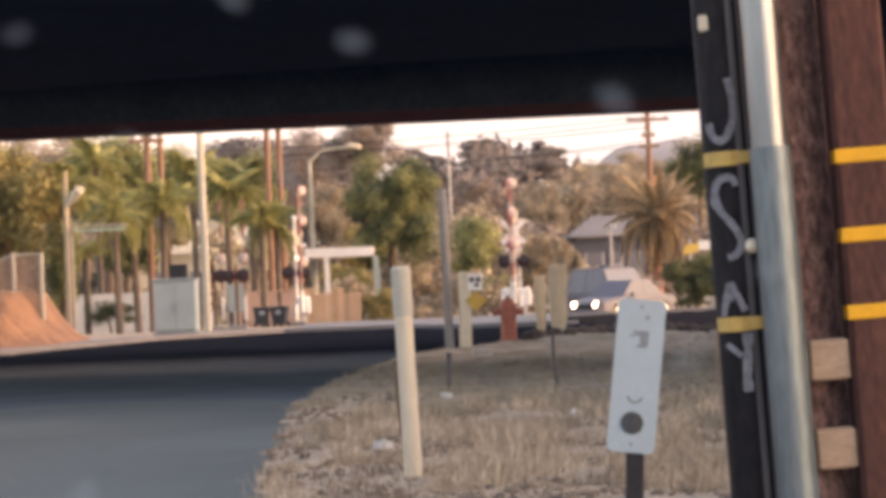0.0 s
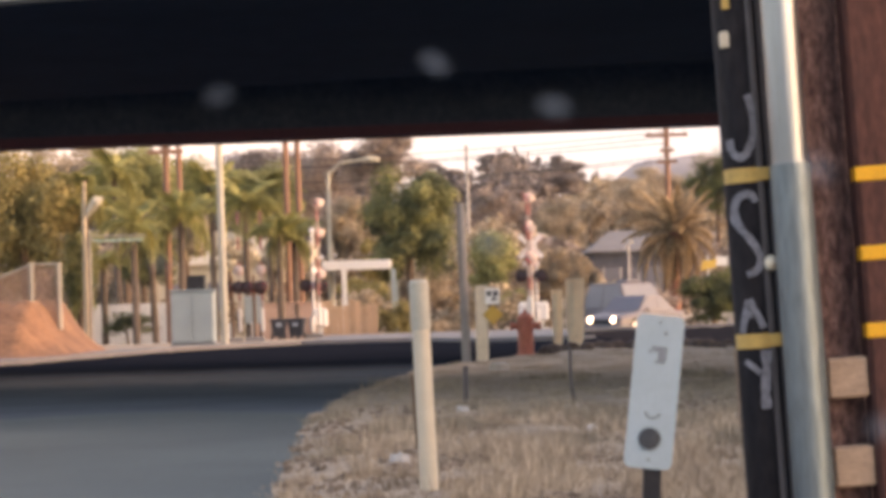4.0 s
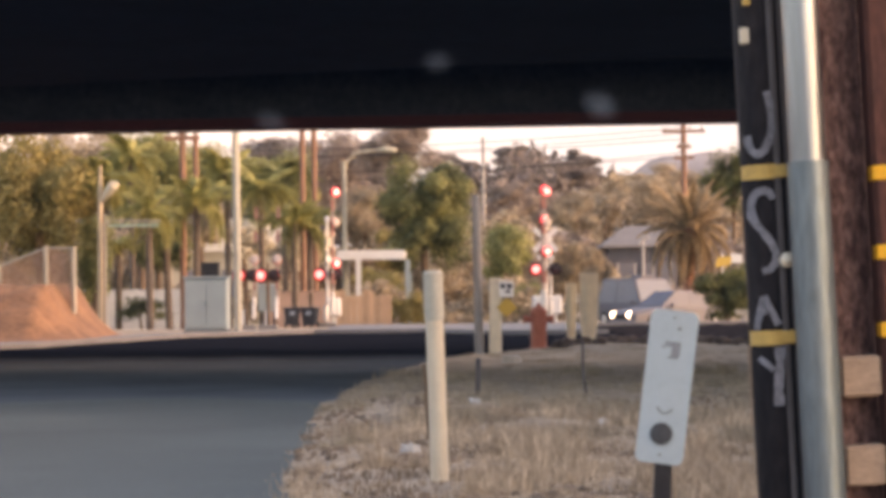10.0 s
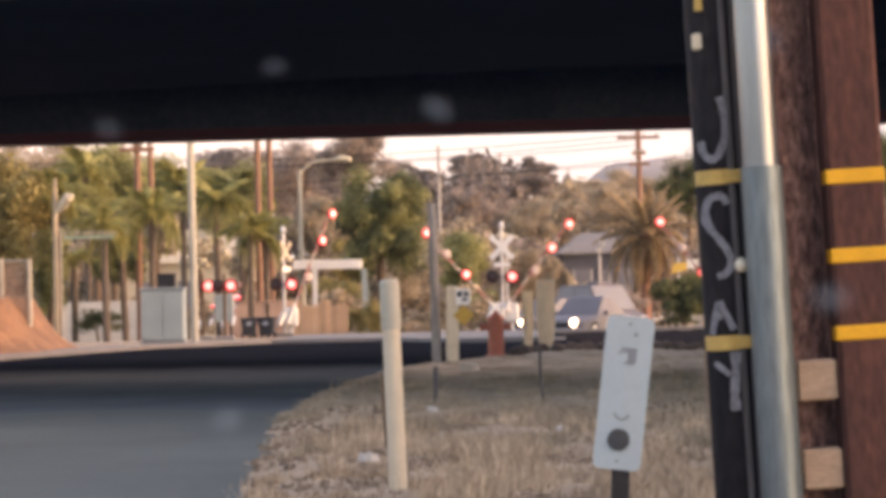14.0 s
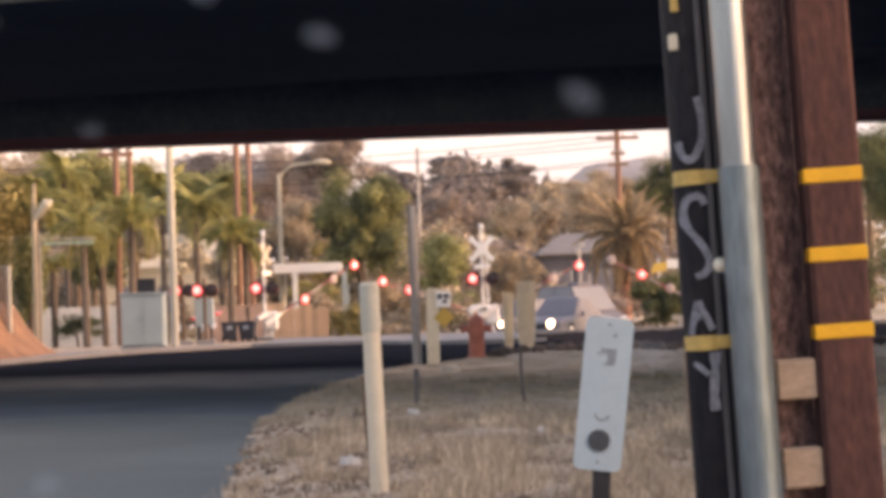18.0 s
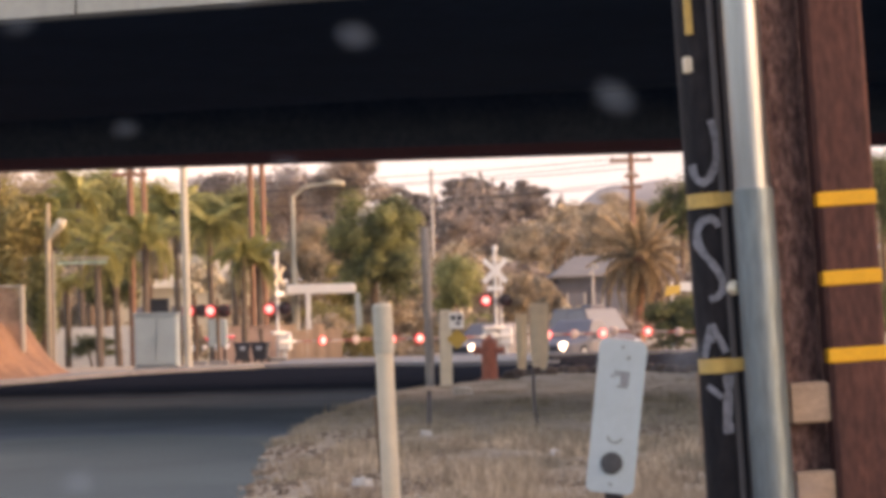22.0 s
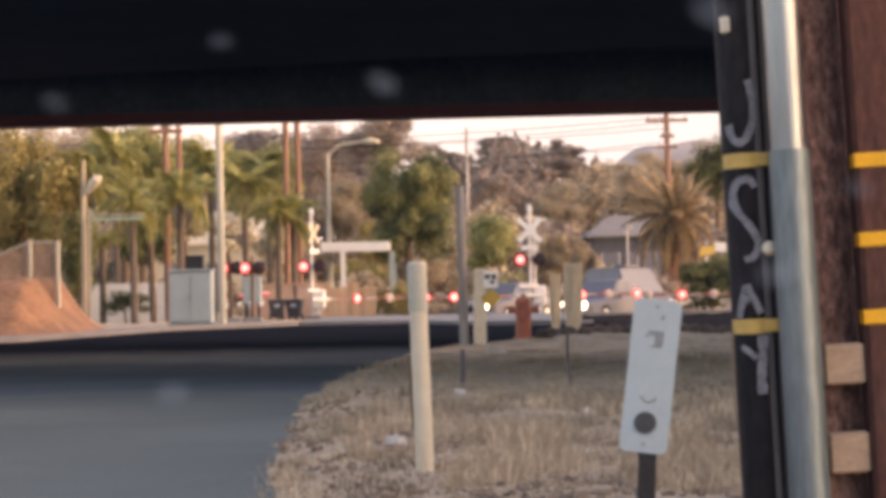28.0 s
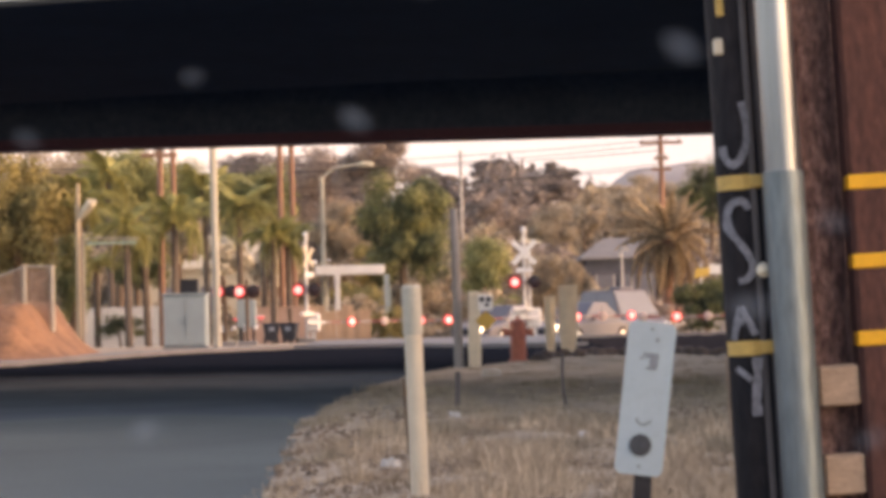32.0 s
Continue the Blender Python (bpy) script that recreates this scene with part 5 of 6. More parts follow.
def porch(x0, x1, y, z):
    """A shaded porch with slim pale posts and a rail before the house."""
    t = thing("porch", pose(x0, y, z), "pale timber porch with slim posts and a rail", "porch")
    w = x1 - x0
    for k in range(5):
        s = Shape()
        part("post", s.box(w * k / 4 - 0.05, w * k / 4 + 0.05, -0.05, 0.05, -0.1, 2.9), M_GREYWOOD, t)
    for z0, z1 in ((2.9, 3.02), (1.0, 1.08), (0.25, 0.35)):
        s = Shape()
        part("rail", s.box(-0.1, w + 0.1, -0.05, 0.05, z0, z1), M_GREYWALL, t)


porch(6.3, 9.9, 128.0, -0.36)
# slim post with a small board beside the palm
t = thing("slim_sign_post", pose(6.95, 104.5, -0.36), "slim weathered post with small faded boards", "sign")
s = Shape()
part("post", s.tube([(0, 0, -0.1), (0, 0, 3.85)], 0.05, 8), M_GREYWOOD, t)
for x, z, w, h in ((0.14, 3.7, 0.22, 0.20), (-0.08, 3.45, 0.16, 0.18)):
    s = Shape()
    part("board", s.box(x - w / 2, x + w / 2, -0.1, -0.074, z - h / 2, z + h / 2, 0.006), M_GREYWOOD, t, "small faded board")


house("grey_house", 6.85, 10.4, 130, 3.75, 4.9, 7, M_GREYWALL, M_ROOF, "grey sided house with a pale shingle roof", ((0.5, 1.9, 0.8, 1.1), (1.7, 1.9, 0.7, 1.1), (2.7, 1.6, 0.7, 1.3)))
house("cream_house", -14.5, -8.5, 118, 3.5, 5.2, 9, M_CREAMWALL, M_CREAMWALL, "cream stucco house behind palm trunks", ((0.8, 1.4, 1.0, 1.2), (2.6, 1.4, 1.0, 1.2), (4.4, 1.4, 0.9, 1.2)))
s = Shape()
s.box(-15.5, -9.6, 92.0, 92.2, -0.4, 1.35, 0.01)
solid("white_wall", s, M_WHITE, "low white garden wall behind trunks", "wall", kind="structure")
t = thing("yellow_road_sign", pose(9.35, 95.5, -0.36), "yellow and white warning sign by the hedge", "sign")
s = Shape()
part("post", s.tube([(0, 0, -0.1), (0, 0, 2.9)], 0.035, 8), M_ALU, t)
s = Shape()
part("yellow_panel", s.plate([(-0.32, -0.22), (0.28, -0.12), (0.32, 0.2), (-0.22, 0.16)], -0.06, -0.04), M_SIGNYELLOW, t, "yellow sign panel", pose(0.02, 0, 2.55))
s = Shape()
part("white_panel", s.box(0.3, 0.75, -0.05, -0.03, 2.5, 2.85), M_WHITE, t, "white sign panel")

# low pale rail beyond the road, right of the crossing
t = thing("guard_rail", pose(5.6, 83.75, 0.08), "low pale guard rail beyond the road", "rail")
s = Shape()
part("beam", s.box(3.0, 14, -0.03, 0.03, 0.20, 0.38, 0.01), M_PALEPOLE, t)
for k in range(6):
    s = Shape()
    part("rail_post", s.box(3.2 + 2 * k, 3.32 + 2 * k, 0.03, 0.15, -0.5, 0.36), M_GREYWOOD, t)

# wires across the sky
for k, (za, zb) in enumerate(((9.55, 9.1), (9.3, 8.7), (8.1, 8.6), (8.35, 7.4), (9.0, 9.6))):
    s = Shape()
    pts = []
    for i in range(25):
        u = i / 24
        pts.append((10.4 - 40 * u, 125 + 3 * k * u, za - 0.36 + (zb - za) * u - 1.1 * 4 * u * (1 - u) * 0.6))
    solid("power_line", s.tube(pts, 0.022, 4), M_STAKE, "thin dark overhead power line", "power line", "power lines")


# ---- trees ----
TREES = [
    ("tree", -1.95, 95.0, 4.15, 2.07, 2.35, L_MID, 0.2, 12500, "full dark green tree with a slim trunk"),
    ("tree", -1.79, 99.0, 1.74, 1.34, 1.00, L_OLIVE, 0.2, 1600, "dusty olive shrub under a tree"),
    ("tall_conifer", 3.97, 220.0, 12.32, 2.87, 2.08, L_GREY, 0.55, 2600, "far dark spreading conifer, haze in its leaf colour"),
    ("tall_conifer", 6.90, 215.0, 10.46, 3.63, 2.18, L_GREY, 0.55, 2600, "far dark conifer, evening haze in its leaf colour"),
    ("tall_conifer", 9.27, 225.0, 12.13, 2.13, 2.02, L_GREY, 0.5, 1200, "far rounded tree top, haze in its leaf colour"),
    ("tall_conifer", -0.88, 230.0, 12.29, 2.17, 1.76, L_GREY, 0.5, 1300, "far grey tree on the skyline, haze in its leaf colour"),
    ("tall_conifer", -3.17, 235.0, 12.79, 2.33, 1.80, L_GREY, 0.5, 1500, "far grey tree on the skyline, haze in its leaf colour"),
    ("tree", 2.09, 150.0, 6.51, 1.62, 1.28, L_BROWN, 0.35, 1800, "dusty brown tree beyond the crossing"),
    ("tree", 4.02, 160.0, 6.12, 1.44, 1.44, L_BROWN, 0.35, 1600, "dusty brown tree beyond the crossing"),
    ("tree", 5.58, 145.0, 4.80, 1.70, 2.02, L_OLIVE, 0.32, 2400, "dusty olive tree beyond the crossing"),
    ("tree", 4.40, 127.0, 2.44, 1.60, 1.67, L_OLIVE, 0.3, 2000, "dusty brown leafy tree by the street"),
    ("tree", 1.39, 112.0, 2.76, 1.31, 1.56, L_GREEN, 0.24, 2600, "light green shrubby tree by the signal"),
    ("tree", 0.50, 140.0, 4.13, 1.26, 1.57, L_OLIVE, 0.3, 1600, "dusty olive tree beyond the crossing"),
    ("tree", 15.62, 260.0, 10.24, 3.63, 2.63, L_OLIVE, 0.5, 2000, "far hazy olive tree below the hill"),
    ("tree", 12.77, 250.0, 9.93, 2.81, 2.53, L_OLIVE, 0.5, 1700, "far hazy olive tree below the hill"),
    ("tree", 18.02, 265.0, 10.97, 2.98, 2.50, L_OLIVE, 0.5, 1700, "far hazy olive tree below the hill"),
    ("tree", 17.18, 275.0, 12.79, 3.59, 2.23, L_OLIVE, 0.5, 1700, "far hazy olive tree below the hill"),
    ("tree", 21.97, 285.0, 13.40, 3.53, 2.18, L_OLIVE, 0.5, 1700, "far hazy olive tree below the hill"),
    ("tree", 25.68, 280.0, 12.99, 3.15, 2.27, L_OLIVE, 0.5, 1500, "far hazy olive tree below the hill"),
    ("tree", 17.66, 240.0, 9.75, 2.81, 2.70, L_OLIVE, 0.5, 1700, "far hazy olive tree below the hill"),
    ("tree", 14.70, 300.0, 14.40, 1.75, 1.48, L_GREY, 0.6, 700, "far grey tree on the skyline, haze in its leaf colour"),
    ("tree", 16.19, 300.0, 14.71, 0.67, 2.02, L_GREY, 0.5, 400, "far narrow grey cypress on the skyline"),
    ("tree", 14.77, 145.0, 7.25, 1.79, 1.96, L_DARK, 0.32, 2200, "dark green tree beside the pole"),
    ("tree", 27.45, 150.0, 8.44, 2.53, 2.87, L_DARK, 0.32, 3600, "dark green tree beyond the rail"),
    ("tree", 27.34, 140.0, 7.13, 2.99, 3.46, L_DARK, 0.32, 4200, "dark green tree beyond the rail"),
    ("tree", 31.28, 138.0, 6.35, 2.79, 3.41, L_GREEN, 0.32, 2600, "broad green tree beyond the rail"),
    ("bush", 23.07, 120.0, 2.23, 3.24, 2.16, L_DARK, 0.2, 2400, "dark green bush beyond the rail"),
    ("hedge", 8.73, 87.0, 1.00, 1.29, 0.98, L_DARK, 0.18, 3200, "dark green hedge beyond the rail"),
    ("tree", -8.61, 165.0, 9.47, 3.41, 3.27, L_BROWN, 0.38, 3000, "tall dusty brown eucalyptus tree"),
    ("tree", -5.02, 160.0, 10.17, 2.59, 2.38, L_BROWN, 0.38, 3400, "tall dusty brown eucalyptus tree"),
    ("tree", -5.81, 130.0, 4.91, 1.90, 2.05, L_OLIVE, 0.3, 3000, "yellowish olive tree behind the carport"),
    ("tree", -4.06, 125.0, 3.33, 1.27, 1.69, L_YELLOWGREEN, 0.28, 1500, "yellow-green tree behind the carport"),
    ("tree", -14.52, 84.0, 4.52, 2.17, 2.64, L_YELLOWGREEN, 0.24, 9000, "large yellow-green tree in warm light"),
    ("tree", -17.28, 86.0, 5.03, 2.13, 2.90, L_YELLOWGREEN, 0.24, 5000, "large yellow-green tree in warm light"),
    ("tree", -13.46, 88.0, 2.28, 0.89, 1.88, L_GREEN, 0.2, 2800, "green tree beside the mound"),
    ("tree", -14.93, 112.0, 6.83, 2.52, 2.27, L_GREEN, 0.28, 4200, "broad green tree behind the palms"),
    ("tree", -12.73, 125.0, 6.86, 2.39, 1.83, L_GREEN, 0.3, 3600, "broad green tree behind the palms"),
    ("tree", -9.68, 122.0, 6.40, 2.06, 2.06, L_GREEN, 0.3, 3200, "broad green tree behind the palms"),
    ("shrub", -9.9, 106.0, 3.35, 1.35, 1.05, L_PALE, 0.42, 420, "added pale broad-leaved shrub imitating bright blotches behind the palms"),
    ("shrub", -7.9, 107.0, 3.0, 0.75, 0.95, L_PALE, 0.42, 220, "added pale broad-leaved shrub imitating bright blotches behind the palms"),
    ("tree", -11.76, 108.0, 3.91, 1.46, 1.09, L_OLIVE, 0.24, 1500, "dusty olive shrub behind the palms"),
    ("tree", -7.78, 110.0, 3.14, 1.48, 1.36, L_OLIVE, 0.24, 1800, "dusty olive shrub behind the palms"),
    ("tree", -12.59, 100.0, 2.83, 1.35, 1.12, L_DARK, 0.22, 1800, "dark green shrub behind the palms"),
    ("tree", -17.96, 150.0, 8.89, 3.71, 1.96, L_GREEN, 0.34, 3000, "far broad green tree in haze"),
    ("tree", -21.80, 140.0, 8.78, 3.78, 2.20, L_OLIVE, 0.34, 3000, "far broad olive tree in haze"),
    ("tree", -13.46, 170.0, 10.38, 3.06, 1.53, L_GREY, 0.4, 1600, "far grey tree, evening haze in its leaf colour"),
    ("tree", -1.82, 150.0, 5.06, 1.86, 2.02, L_OLIVE, 0.34, 1500, "dusty olive tree beyond the crossing"),
    ("tree", -4.40, 118.0, 1.36, 1.86, 1.06, L_YELLOWGREEN, 0.24, 1500, "yellow-green shrub behind the carport"),
    ("tree", 15.14, 170.0, 4.90, 2.29, 1.91, L_OLIVE, 0.36, 1800, "far hazy olive tree below the hill"),
    ("bush", -2.46, 90.0, 0.48, 0.77, 0.85, L_YELLOWGREEN, 0.14, 1500, "rounded yellow-green bush by the fence"),
    ("bush", -1.07, 92.0, 0.03, 0.87, 0.46, L_OLIVE, 0.14, 900, "low dusty bush by the street"),
    ("bush", -11.96, 90.0, 0.65, 1.11, 0.57, L_DARK, 0.14, 900, "low dark bush by the wall"),
    ("bush", 8.41, 112.0, 0.63, 1.26, 0.76, L_BROWN, 0.18, 900, "low dusty bush by the street"),
    ("bush", 2.28, 108.0, 0.75, 1.09, 0.85, L_GREEN, 0.18, 900, "low green bush by the street"),
    ("tree", 6.0, 124.0, 1.76, 0.95, 1.73, L_OLIVE, 0.28, 1100, "dusty brown shrub by the house"),
]
PALMS = [
    ("queen", -12.56, 84.0, 5.02, 1.17, L_PALM),
    ("queen", -10.67, 82.0, 3.92, 1.01, L_PALM),
    ("queen", -9.42, 84.0, 4.21, 1.13, L_PALM),
    ("queen", -10.52, 86.0, 3.36, 0.87, L_GREEN),
    ("queen", -9.45, 96.0, 5.74, 1.30, L_PALM),
    ("queen", -7.82, 92.0, 5.01, 1.24, L_PALM),
    ("queen", -7.21, 95.0, 5.44, 1.18, L_GREEN),
    ("queen", -6.30, 87.0, 3.61, 0.98, L_PALM),
    ("queen", -5.78, 88.0, 3.53, 0.95, L_GREEN),
    ("queen", -12.97, 95.0, 6.40, 1.18, L_PALM),
    ("queen", -12.84, 90.0, 2.89, 0.61, L_PALM),
    ("date", 9.98, 118.0, 3.97, 2.34, L_DRYPALM),
]


def land(x, y):
    return drop(y)


def tree(name, x, y, cz, rx, rz, leaf, size, count, label, seed):
    """A tapered trunk with limbs and a crown of many small leaf cards in uneven clumps."""
    rng = random.Random(seed)
    z0 = land(x, y)
    t = thing(name, pose(x, y, z0), label, name if name in ("hedge", "bush", "shrub") else "tree")
    cz -= z0
    tall = name not in ("hedge", "bush")
    low = max(0.15, cz - rz * 0.5)
    r = 0.035 * rz + 0.07 if tall else 0.05
    s = Shape()
    lean = rng.uniform(-0.15, 0.15)
    s.tube([(0, 0, -0.2), (lean * 0.5, 0, low * 0.5), (lean, 0.05, low), (lean * 1.3, 0, cz + rz * 0.35)], [r * 1.25, r, r * 0.8, r * 0.25], 8)
    part("trunk", s, M_BARK, t)
    ry = rx * 0.8
    clumps = []
    n = 46 if count > 4000 else 30 if count > 1500 else 18
    for k in range(n):
        a, u = rng.uniform(0, 6.28), rng.uniform(-0.95, 0.98)
        q = math.sqrt(1 - u * u)
        f = rng.uniform(0.45, 0.86) if k % 4 else rng.uniform(0.1, 0.4)
        clumps.append((Vector((rx * f * q * math.cos(a), ry * f * q * math.sin(a), cz + rz * f * u)), rng.uniform(0.20, 0.34 if n > 40 else 0.42)))
    if tall:
        for c, _ in clumps[:7]:
            s = Shape()
            b = Vector((lean, 0, low * 0.9 + rng.uniform(0, 0.3) * rz))
            s.tube([b, b.lerp(c, 0.5) + Vector((0, 0, 0.1 * rz)), c], [r * 0.45, r * 0.28, r * 0.1], 5)
            part("limb", s, M_BARK, t)
    s = Shape()
    fine = 0.62 if y > 120 else 0.85
    size *= fine
    flat = 0.55 if name == "tall_conifer" else 1.0
    for k in range(int(count * 2.4 / fine ** 1.6)):
        c, w = clumps[rng.randrange(len(clumps))]
        d = Vector((rng.gauss(0, 1), rng.gauss(0, 1), rng.gauss(0, 1)))
        d = d.normalized() * rng.random() ** 0.45
        p = c + Vector((d.x * rx * w * 1.25, d.y * ry * w * 1.25, d.z * rz * w * 1.05 * flat))
        if p.z < 0.02:
            p.z = rng.uniform(0.02, 0.3)
        face = (d.normalized() * 1.0 + Vector((rng.gauss(0, 0.38), rng.gauss(0, 0.38), rng.gauss(0, 0.38)))).normalized()
        u = face.cross(Vector((rng.uniform(-1, 1), rng.uniform(-1, 1), rng.uniform(-1, 1)))).normalized()
        v = face.cross(u)
        h = size * rng.uniform(0.4, 0.85)
        i = len(s.v)
        s.v += [tuple(p - u * h * 0.6), tuple(p + v * h * 0.32), tuple(p + u * h * 0.6), tuple(p - v * h * 0.32)]
        s.f.append((i, i + 1, i + 2, i + 3))
    part("crown", s, leaf, t, "leafy crown")


def frond_mesh(name, length, droop, leaf, rng, width=0.2):
    """One arching palm frond with its leaflets, growing along +x."""
    s = Shape()
    pts = []
    for k in range(13):
        u = k / 12
        pts.append(Vector((length * (u - 0.12 * droop * u * u), 0, length * (0.45 * u - droop * u * u))))
    s.tube(pts, [0.025 * (1 - 0.8 * k / 12) for k in range(13)], 4)
    for k in range(34):
        u = 0.12 + 0.88 * k / 33
        i = min(11, int(u * 12))
        p = pts[i].lerp(pts[i + 1], u * 12 - i)
        ln = length * width * math.sin(math.pi * min(0.97, 0.15 + u * 0.85)) * rng.uniform(0.85, 1.15) + 0.05
        for sd in (-1, 1):
            d = Vector((0.55, sd * 0.75, rng.uniform(-0.55, -0.1))).normalized() * ln
            w = Vector((0.03, 0, 0.012)) * (length / 1.6)
            j = len(s.v)
            s.v += [tuple(p - w), tuple(p + w), tuple(p + d * 0.6 + w * 0.8), tuple(p + d + Vector((0, 0, -0.25 * ln))), tuple(p + d * 0.6 - w * 0.8)]
            s.f += [(j, j + 1, j + 2, j + 4), (j + 4, j + 2, j + 3)]
    return s.mesh(name, leaf)


def palm(kind, x, y, cz, r, leaf, seed):
    rng = random.Random(seed)
    z0 = land(x, y)
    date = kind == "date"
    t = thing("palm_tree", pose(x, y, z0), "golden date palm with a full drooping crown" if date else "slender palm with drooping feathery fronds", "palm tree", "" if date else "palms")
    cz -= z0
    s = Shape()
    rr = 0.23 if date else 0.12
    lean = rng.uniform(-0.12, 0.12)
    zs = [cz * k / 14 for k in range(15)]
    s.tube([(-0.0 + lean * (z / cz), 0, z - (0.2 if not z else 0)) for z in zs], [rr * (1.1 - 0.25 * z / cz) * (1.06 if k % 2 else 0.95) for k, z in enumerate(zs)], 10)
    part("trunk", s, M_PALMBARK if not date else M_REDBARK, t, "reddish brown trunk" if date else "ringed trunk")
    if date:
        s = Shape()
        s.tube([(lean, 0, cz - 0.75), (lean, 0, cz - 0.35), (lean, 0, cz + 0.05)], [0.24, 0.42, 0.3], 10)
        part("boss", s, M_REDBARK, t, "brown frond boss")
    meshes = [frond_mesh("frond", r * (1.15 if date else 1.25), d, leaf, rng, 0.17 if date else 0.26) for d in ((0.35, 0.6, 0.95) if date else (0.55, 0.85, 1.2))]
    n = 38 if date else 24
    for k in range(n):
        a = 360 * k * 0.381966 + rng.uniform(-10, 10)
        tilt = (-58 + 128 * k / n) if date else rng.uniform(-50, 32)
        me = meshes[(0 if tilt < -25 else 1 if tilt < 12 else 2)]
        part("frond", me, None, t, at=pose(lean, 0, cz, 0, 0, a) @ pose(0, 0, 0, 0, tilt, 0) @ pose(0, 0, 0, rng.uniform(-15, 15)))


for k, (name, x, y, cz, rx, rz, leaf, size, count, label) in enumerate(TREES):
    tree(name, x, y, cz, rx, rz, leaf, size, count, label, 40 + k)
for k, (kind, x, y, cz, r, leaf) in enumerate(PALMS):
    palm(kind, x, y, cz, r, leaf, 300 + k)



def woods(name, leaf, label, x0, x1, y0, y1, top, size, count, seed):
    """A belt of far foliage in rounded clumps, with its top at an uneven height."""
    rng = random.Random(seed)
    s = Shape()
    clumps = []
    for k in range(count // 60):
        x, y = rng.uniform(x0, x1), rng.uniform(y0, y1)
        h = top(x) * (0.85 + 0.25 * noise.noise((x * 0.25, y * 0.1, seed)))
        clumps.append((x, y, h * rng.random() ** 0.6, h * rng.uniform(0.10, 0.2)))
    for x, y, z, r in clumps:
        for k in range(60):
            d = Vector((rng.gauss(0, 1), rng.gauss(0, 1), rng.gauss(0, 1))).normalized() * r * rng.random() ** 0.4
            p = Vector((x + d.x * 1.3, y + d.y, max(-0.3, z + d.z - 0.3)))
            u = Vector((rng.uniform(-1, 1), rng.uniform(-1, 1), rng.uniform(-1, 1))).normalized()
            v = u.cross(Vector((rng.uniform(-1, 1), rng.uniform(-1, 1), rng.uniform(-1, 1)))).normalized()
            h = size * rng.uniform(0.5, 1.1)
            i = len(s.v)
            s.v += [tuple(p - u * h), tuple(p + v * h * 0.6), tuple(p + u * h), tuple(p - v * h * 0.6)]
            s.f.append((i, i + 1, i + 2, i + 3))
    solid(name, s, leaf, label, "woods", kind="stuff")


woods("far_woods", L_GREY, "far grey-brown belt of trees, haze in its leaf colour", -40, 6, 190, 215, lambda x: 12.5 + 1.2 * math.sin(x * 0.4), 0.42, 30000, 5)
woods("far_woods", L_OLIVE, "far hazy olive belt of trees", -6, 48, 240, 280, lambda x: 13.4 - 0.5 * math.sin(x * 0.3), 0.5, 22000, 6)
woods("shrub_belt", L_OLIVE, "dusty olive shrubs beyond the crossing", -26, 3, 126, 134, lambda x: 4.6 + 1.0 * math.sin(x * 0.9), 0.22, 26000, 7)
woods("shrub_belt", L_BROWN, "dusty brown shrubs beyond the crossing", -4, 16, 136, 144, lambda x: 5.0 + 0.8 * math.sin(x * 0.7), 0.24, 20000, 8)
woods("shrub_belt", L_OLIVE, "dusty low shrubs beyond the street", -24, 15, 103, 107, lambda x: (1.7 + 0.6 * math.sin(x * 1.3)) * (1.0 - 0.75 * math.exp(-((x - 9.2) / 0.9) ** 2)), 0.14, 22000, 9)


# ---- movement ----
# degrees from upright, by time
FALL = {
    "b_left": [(0, 0), (10.1, 0), (10.4, 0), (11, 9), (11.5, 18), (12, 26), (13, 35), (14.4, 50), (16.5, 62), (17, 65), (18, 72), (19, 78), (20, 84), (21, 90), (26, 90), (32, 90)],
    "b_right": [(0, 0), (10.1, 0), (10.4, 0), (11, 8), (11.5, 16), (12, 23), (13, 30), (14.4, 43), (16.5, 55), (17, 59), (18, 66), (19, 74), (20, 80), (21, 85), (22, 90), (27, 90), (32, 90)],
    "a": [(0, 0), (10.1, 0), (10.4, 0), (12, 8), (13, 15), (14.4, 30), (16.5, 46), (17, 53), (18, 62), (19, 72), (20, 79), (21, 86), (22, 90), (27, 90), (32, 90)],
    "c": [(0, 0), (10.1, 0), (10.4, 0), (11.4, 15), (12, 24), (13, 32), (14.4, 42), (16.5, 54), (17, 57), (18, 63), (19, 69), (20, 75), (21, 82), (22, 88), (22.6, 90), (27, 90), (32, 90)],
    "d": [(0, 0), (9.4, 0), (10, 20), (12, 60), (14, 80), (15, 86), (20, 88), (32, 88)],
    "e": [(0, 0), (9.4, 0), (10, 20), (12, 50), (14, 70), (17, 80), (20, 86), (32, 86)],
}


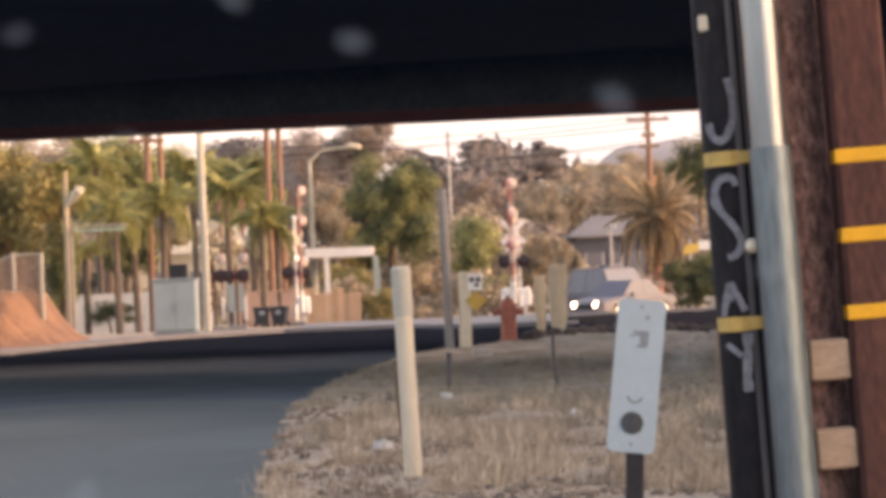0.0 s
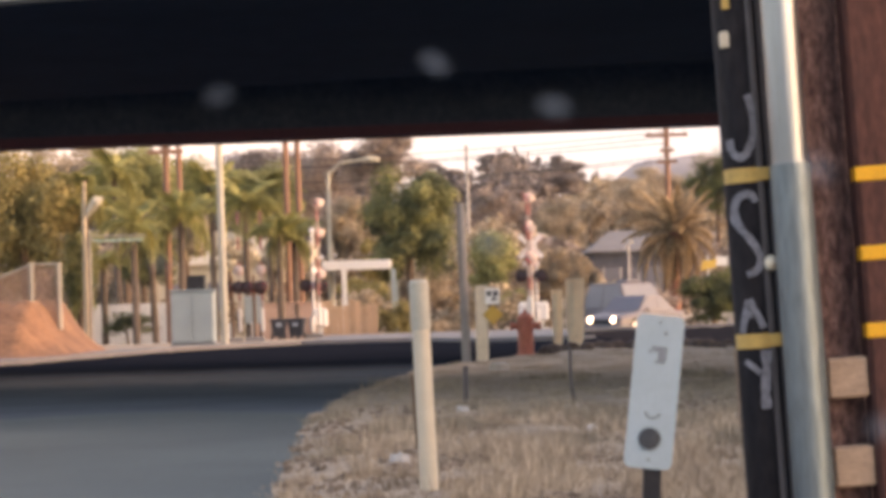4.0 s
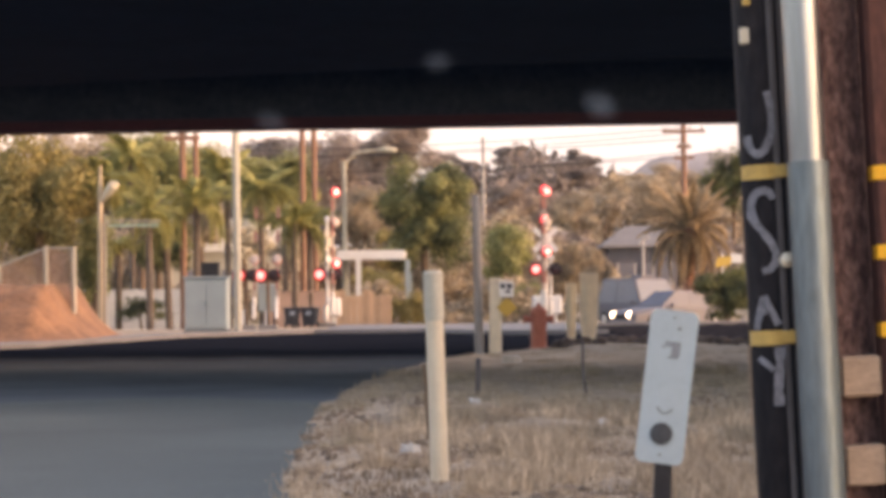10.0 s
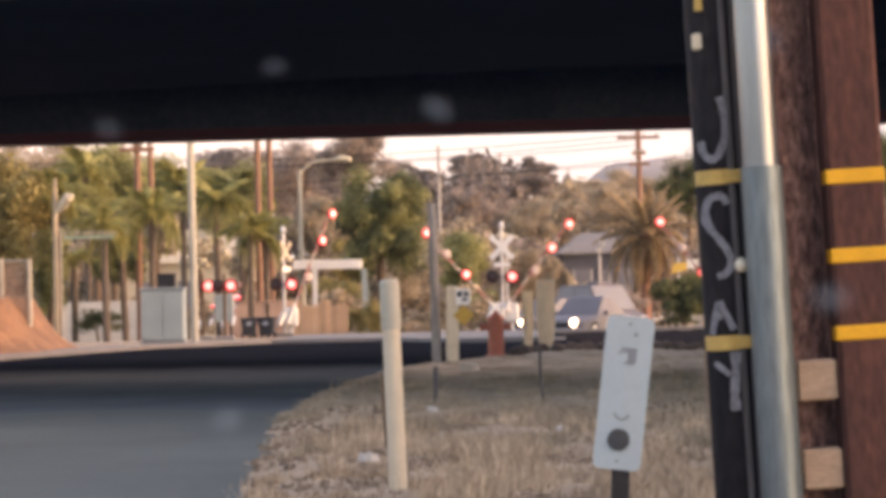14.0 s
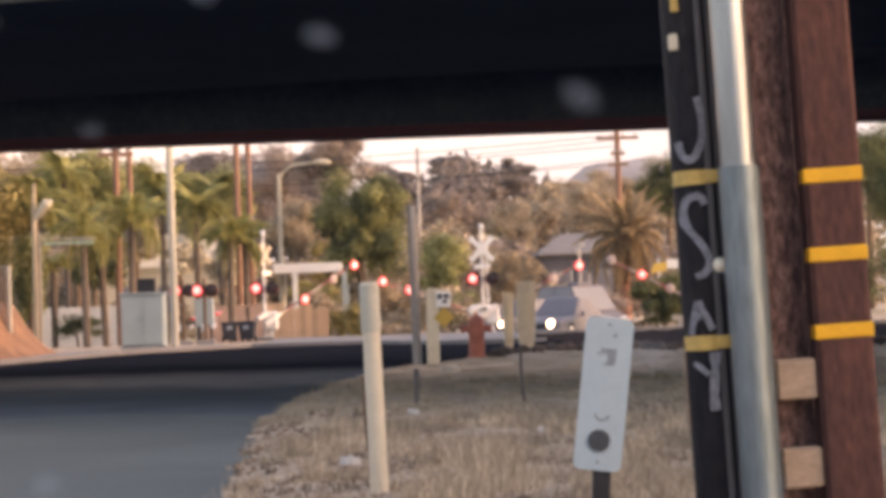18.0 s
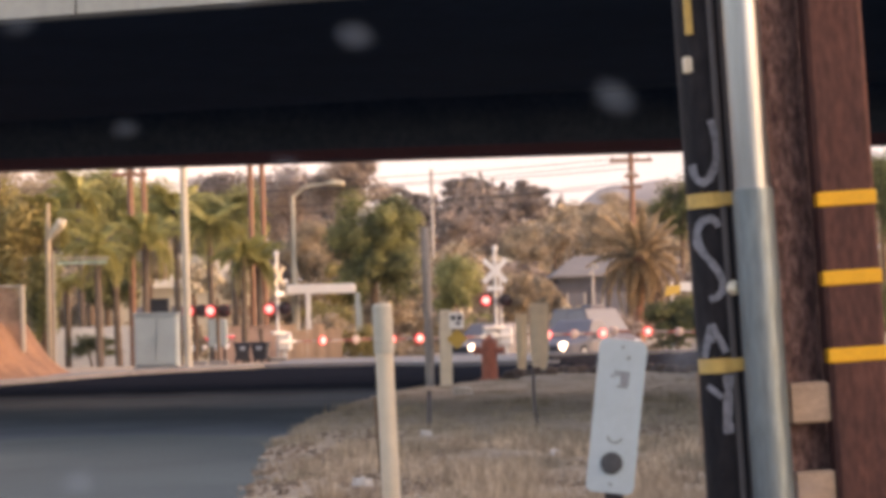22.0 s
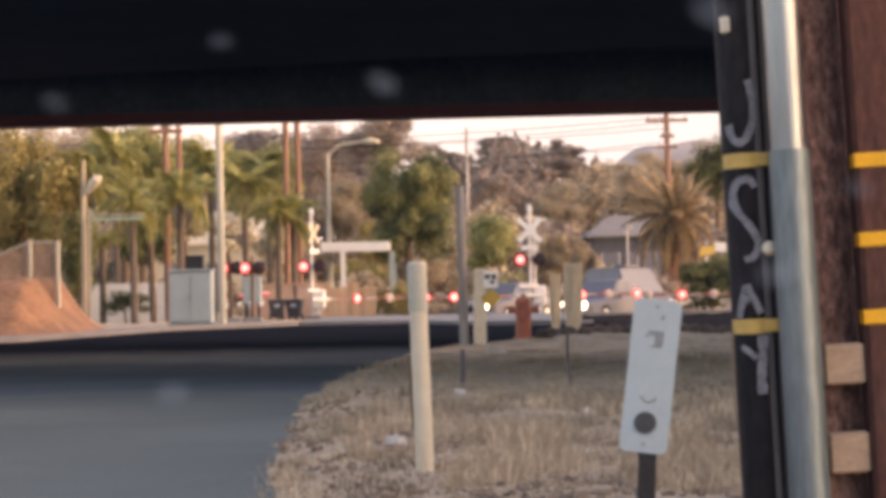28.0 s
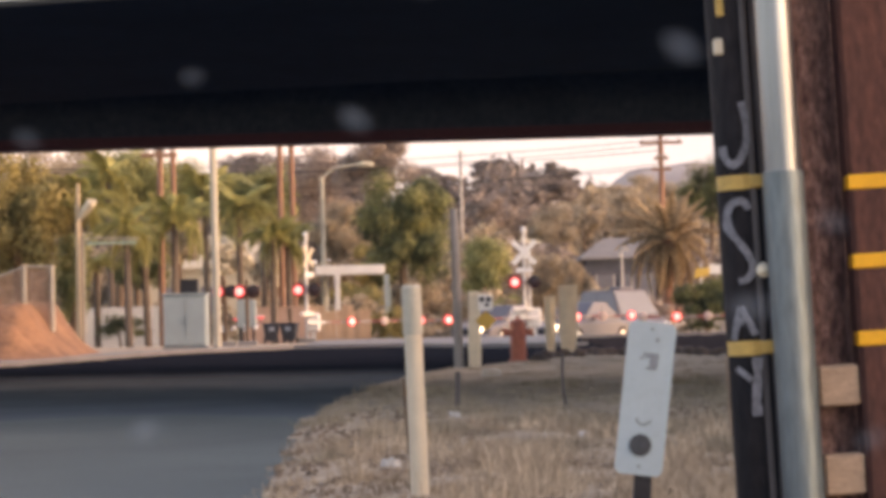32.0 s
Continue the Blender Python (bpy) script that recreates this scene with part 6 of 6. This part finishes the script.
def motions():
    for arm, base, side, key in ARMS:
        if key in "de":
            walk(arm, [(t, base @ pose(0, 0, 0, -a * 0.99, 0, 0)) for t, a in FALL[key]])
        else:
            walk(arm, [(t, base @ pose(0, 0, 0, 0, side * a, 0)) for t, a in FALL[key]])
    for ob, at, phase in BLINKERS:
        def turned(deg):
            return at @ pose(0, 0, 0, 0, 0, deg)
        rows, lit = [(0.0, turned(180))], False
        changes = [6.30] if phase == 2 else []
        if phase < 2:
            k = 0
            while 6.50 + 0.6024 * k < 31.7:
                changes.append(6.50 + 0.6024 * k)
                k += 1
            changes = [6.30] * (phase == 0) + changes
        for t in changes:
            a, b = (180, 0) if not lit else (0, 180)
            rows += [(t - 0.15, turned(a)), (t - 0.1, turned(a))]
            rows += [(t - 0.05 + i / 30, turned(a + (b - a) * i / 3)) for i in range(4)]
            rows += [(t + 0.1, turned(b)), (t + 0.15, turned(b))]
            lit = not lit
        rows.append((32.0, turned(0 if lit else 180)))
        walk(ob, rows)

    def drive(car, half, rows):
        keyed = []
        for t, x, y, head in rows:
            u = Vector((math.sin(radians(head)), -math.cos(radians(head)), 0))
            keyed.append((t, pose(x - u.x * half, y - u.y * half, STREET_Z, 0, 0, head)))
        walk(car, keyed)
    drive(car_w, 2.25, [(0, 5.0, 91.2, -42), (2, 5.0, 91.2, -36), (5, 5.0, 91.2, -38), (8, 5.1, 91.2, -56), (10, 5.2, 91.2, -58), (10.3, 5.15, 91.2, -58), (10.8, 4.75, 91.2, -55), (11.4, 4.1, 91.1, -50), (12.2, 3.35, 91.0, -44), (13, 3.2, 91.0, -44), (14.4, 2.65, 90.9, -44),
                        (16.5, 2.72, 90.8, -40), (18, 2.7, 90.8, -36), (20, 1.58, 90.8, -32), (22, 1.15, 90.8, -32), (25, 0.62, 90.8, -32), (28, 0.47, 90.8, -32), (32, 0.45, 90.8, -32)])
    drive(car_x, 2.1, [(0, 12.6, 95.8, -52), (10.1, 12.5, 95.7, -52), (11.2, 8.6, 92.4, -48), (12.2, 5.2, 88.8, -40), (13, 4.4, 87.7, -32), (14.4, 4.4, 87.3, -30), (18, 4.27, 87.2, -30),
                       (22, 4.25, 87.2, -30), (25.5, 4.02, 87.2, -32), (28, 3.8, 87.2, -36), (30, 3.35, 87.2, -40), (32, 3.0, 87.2, -41)])


motions()
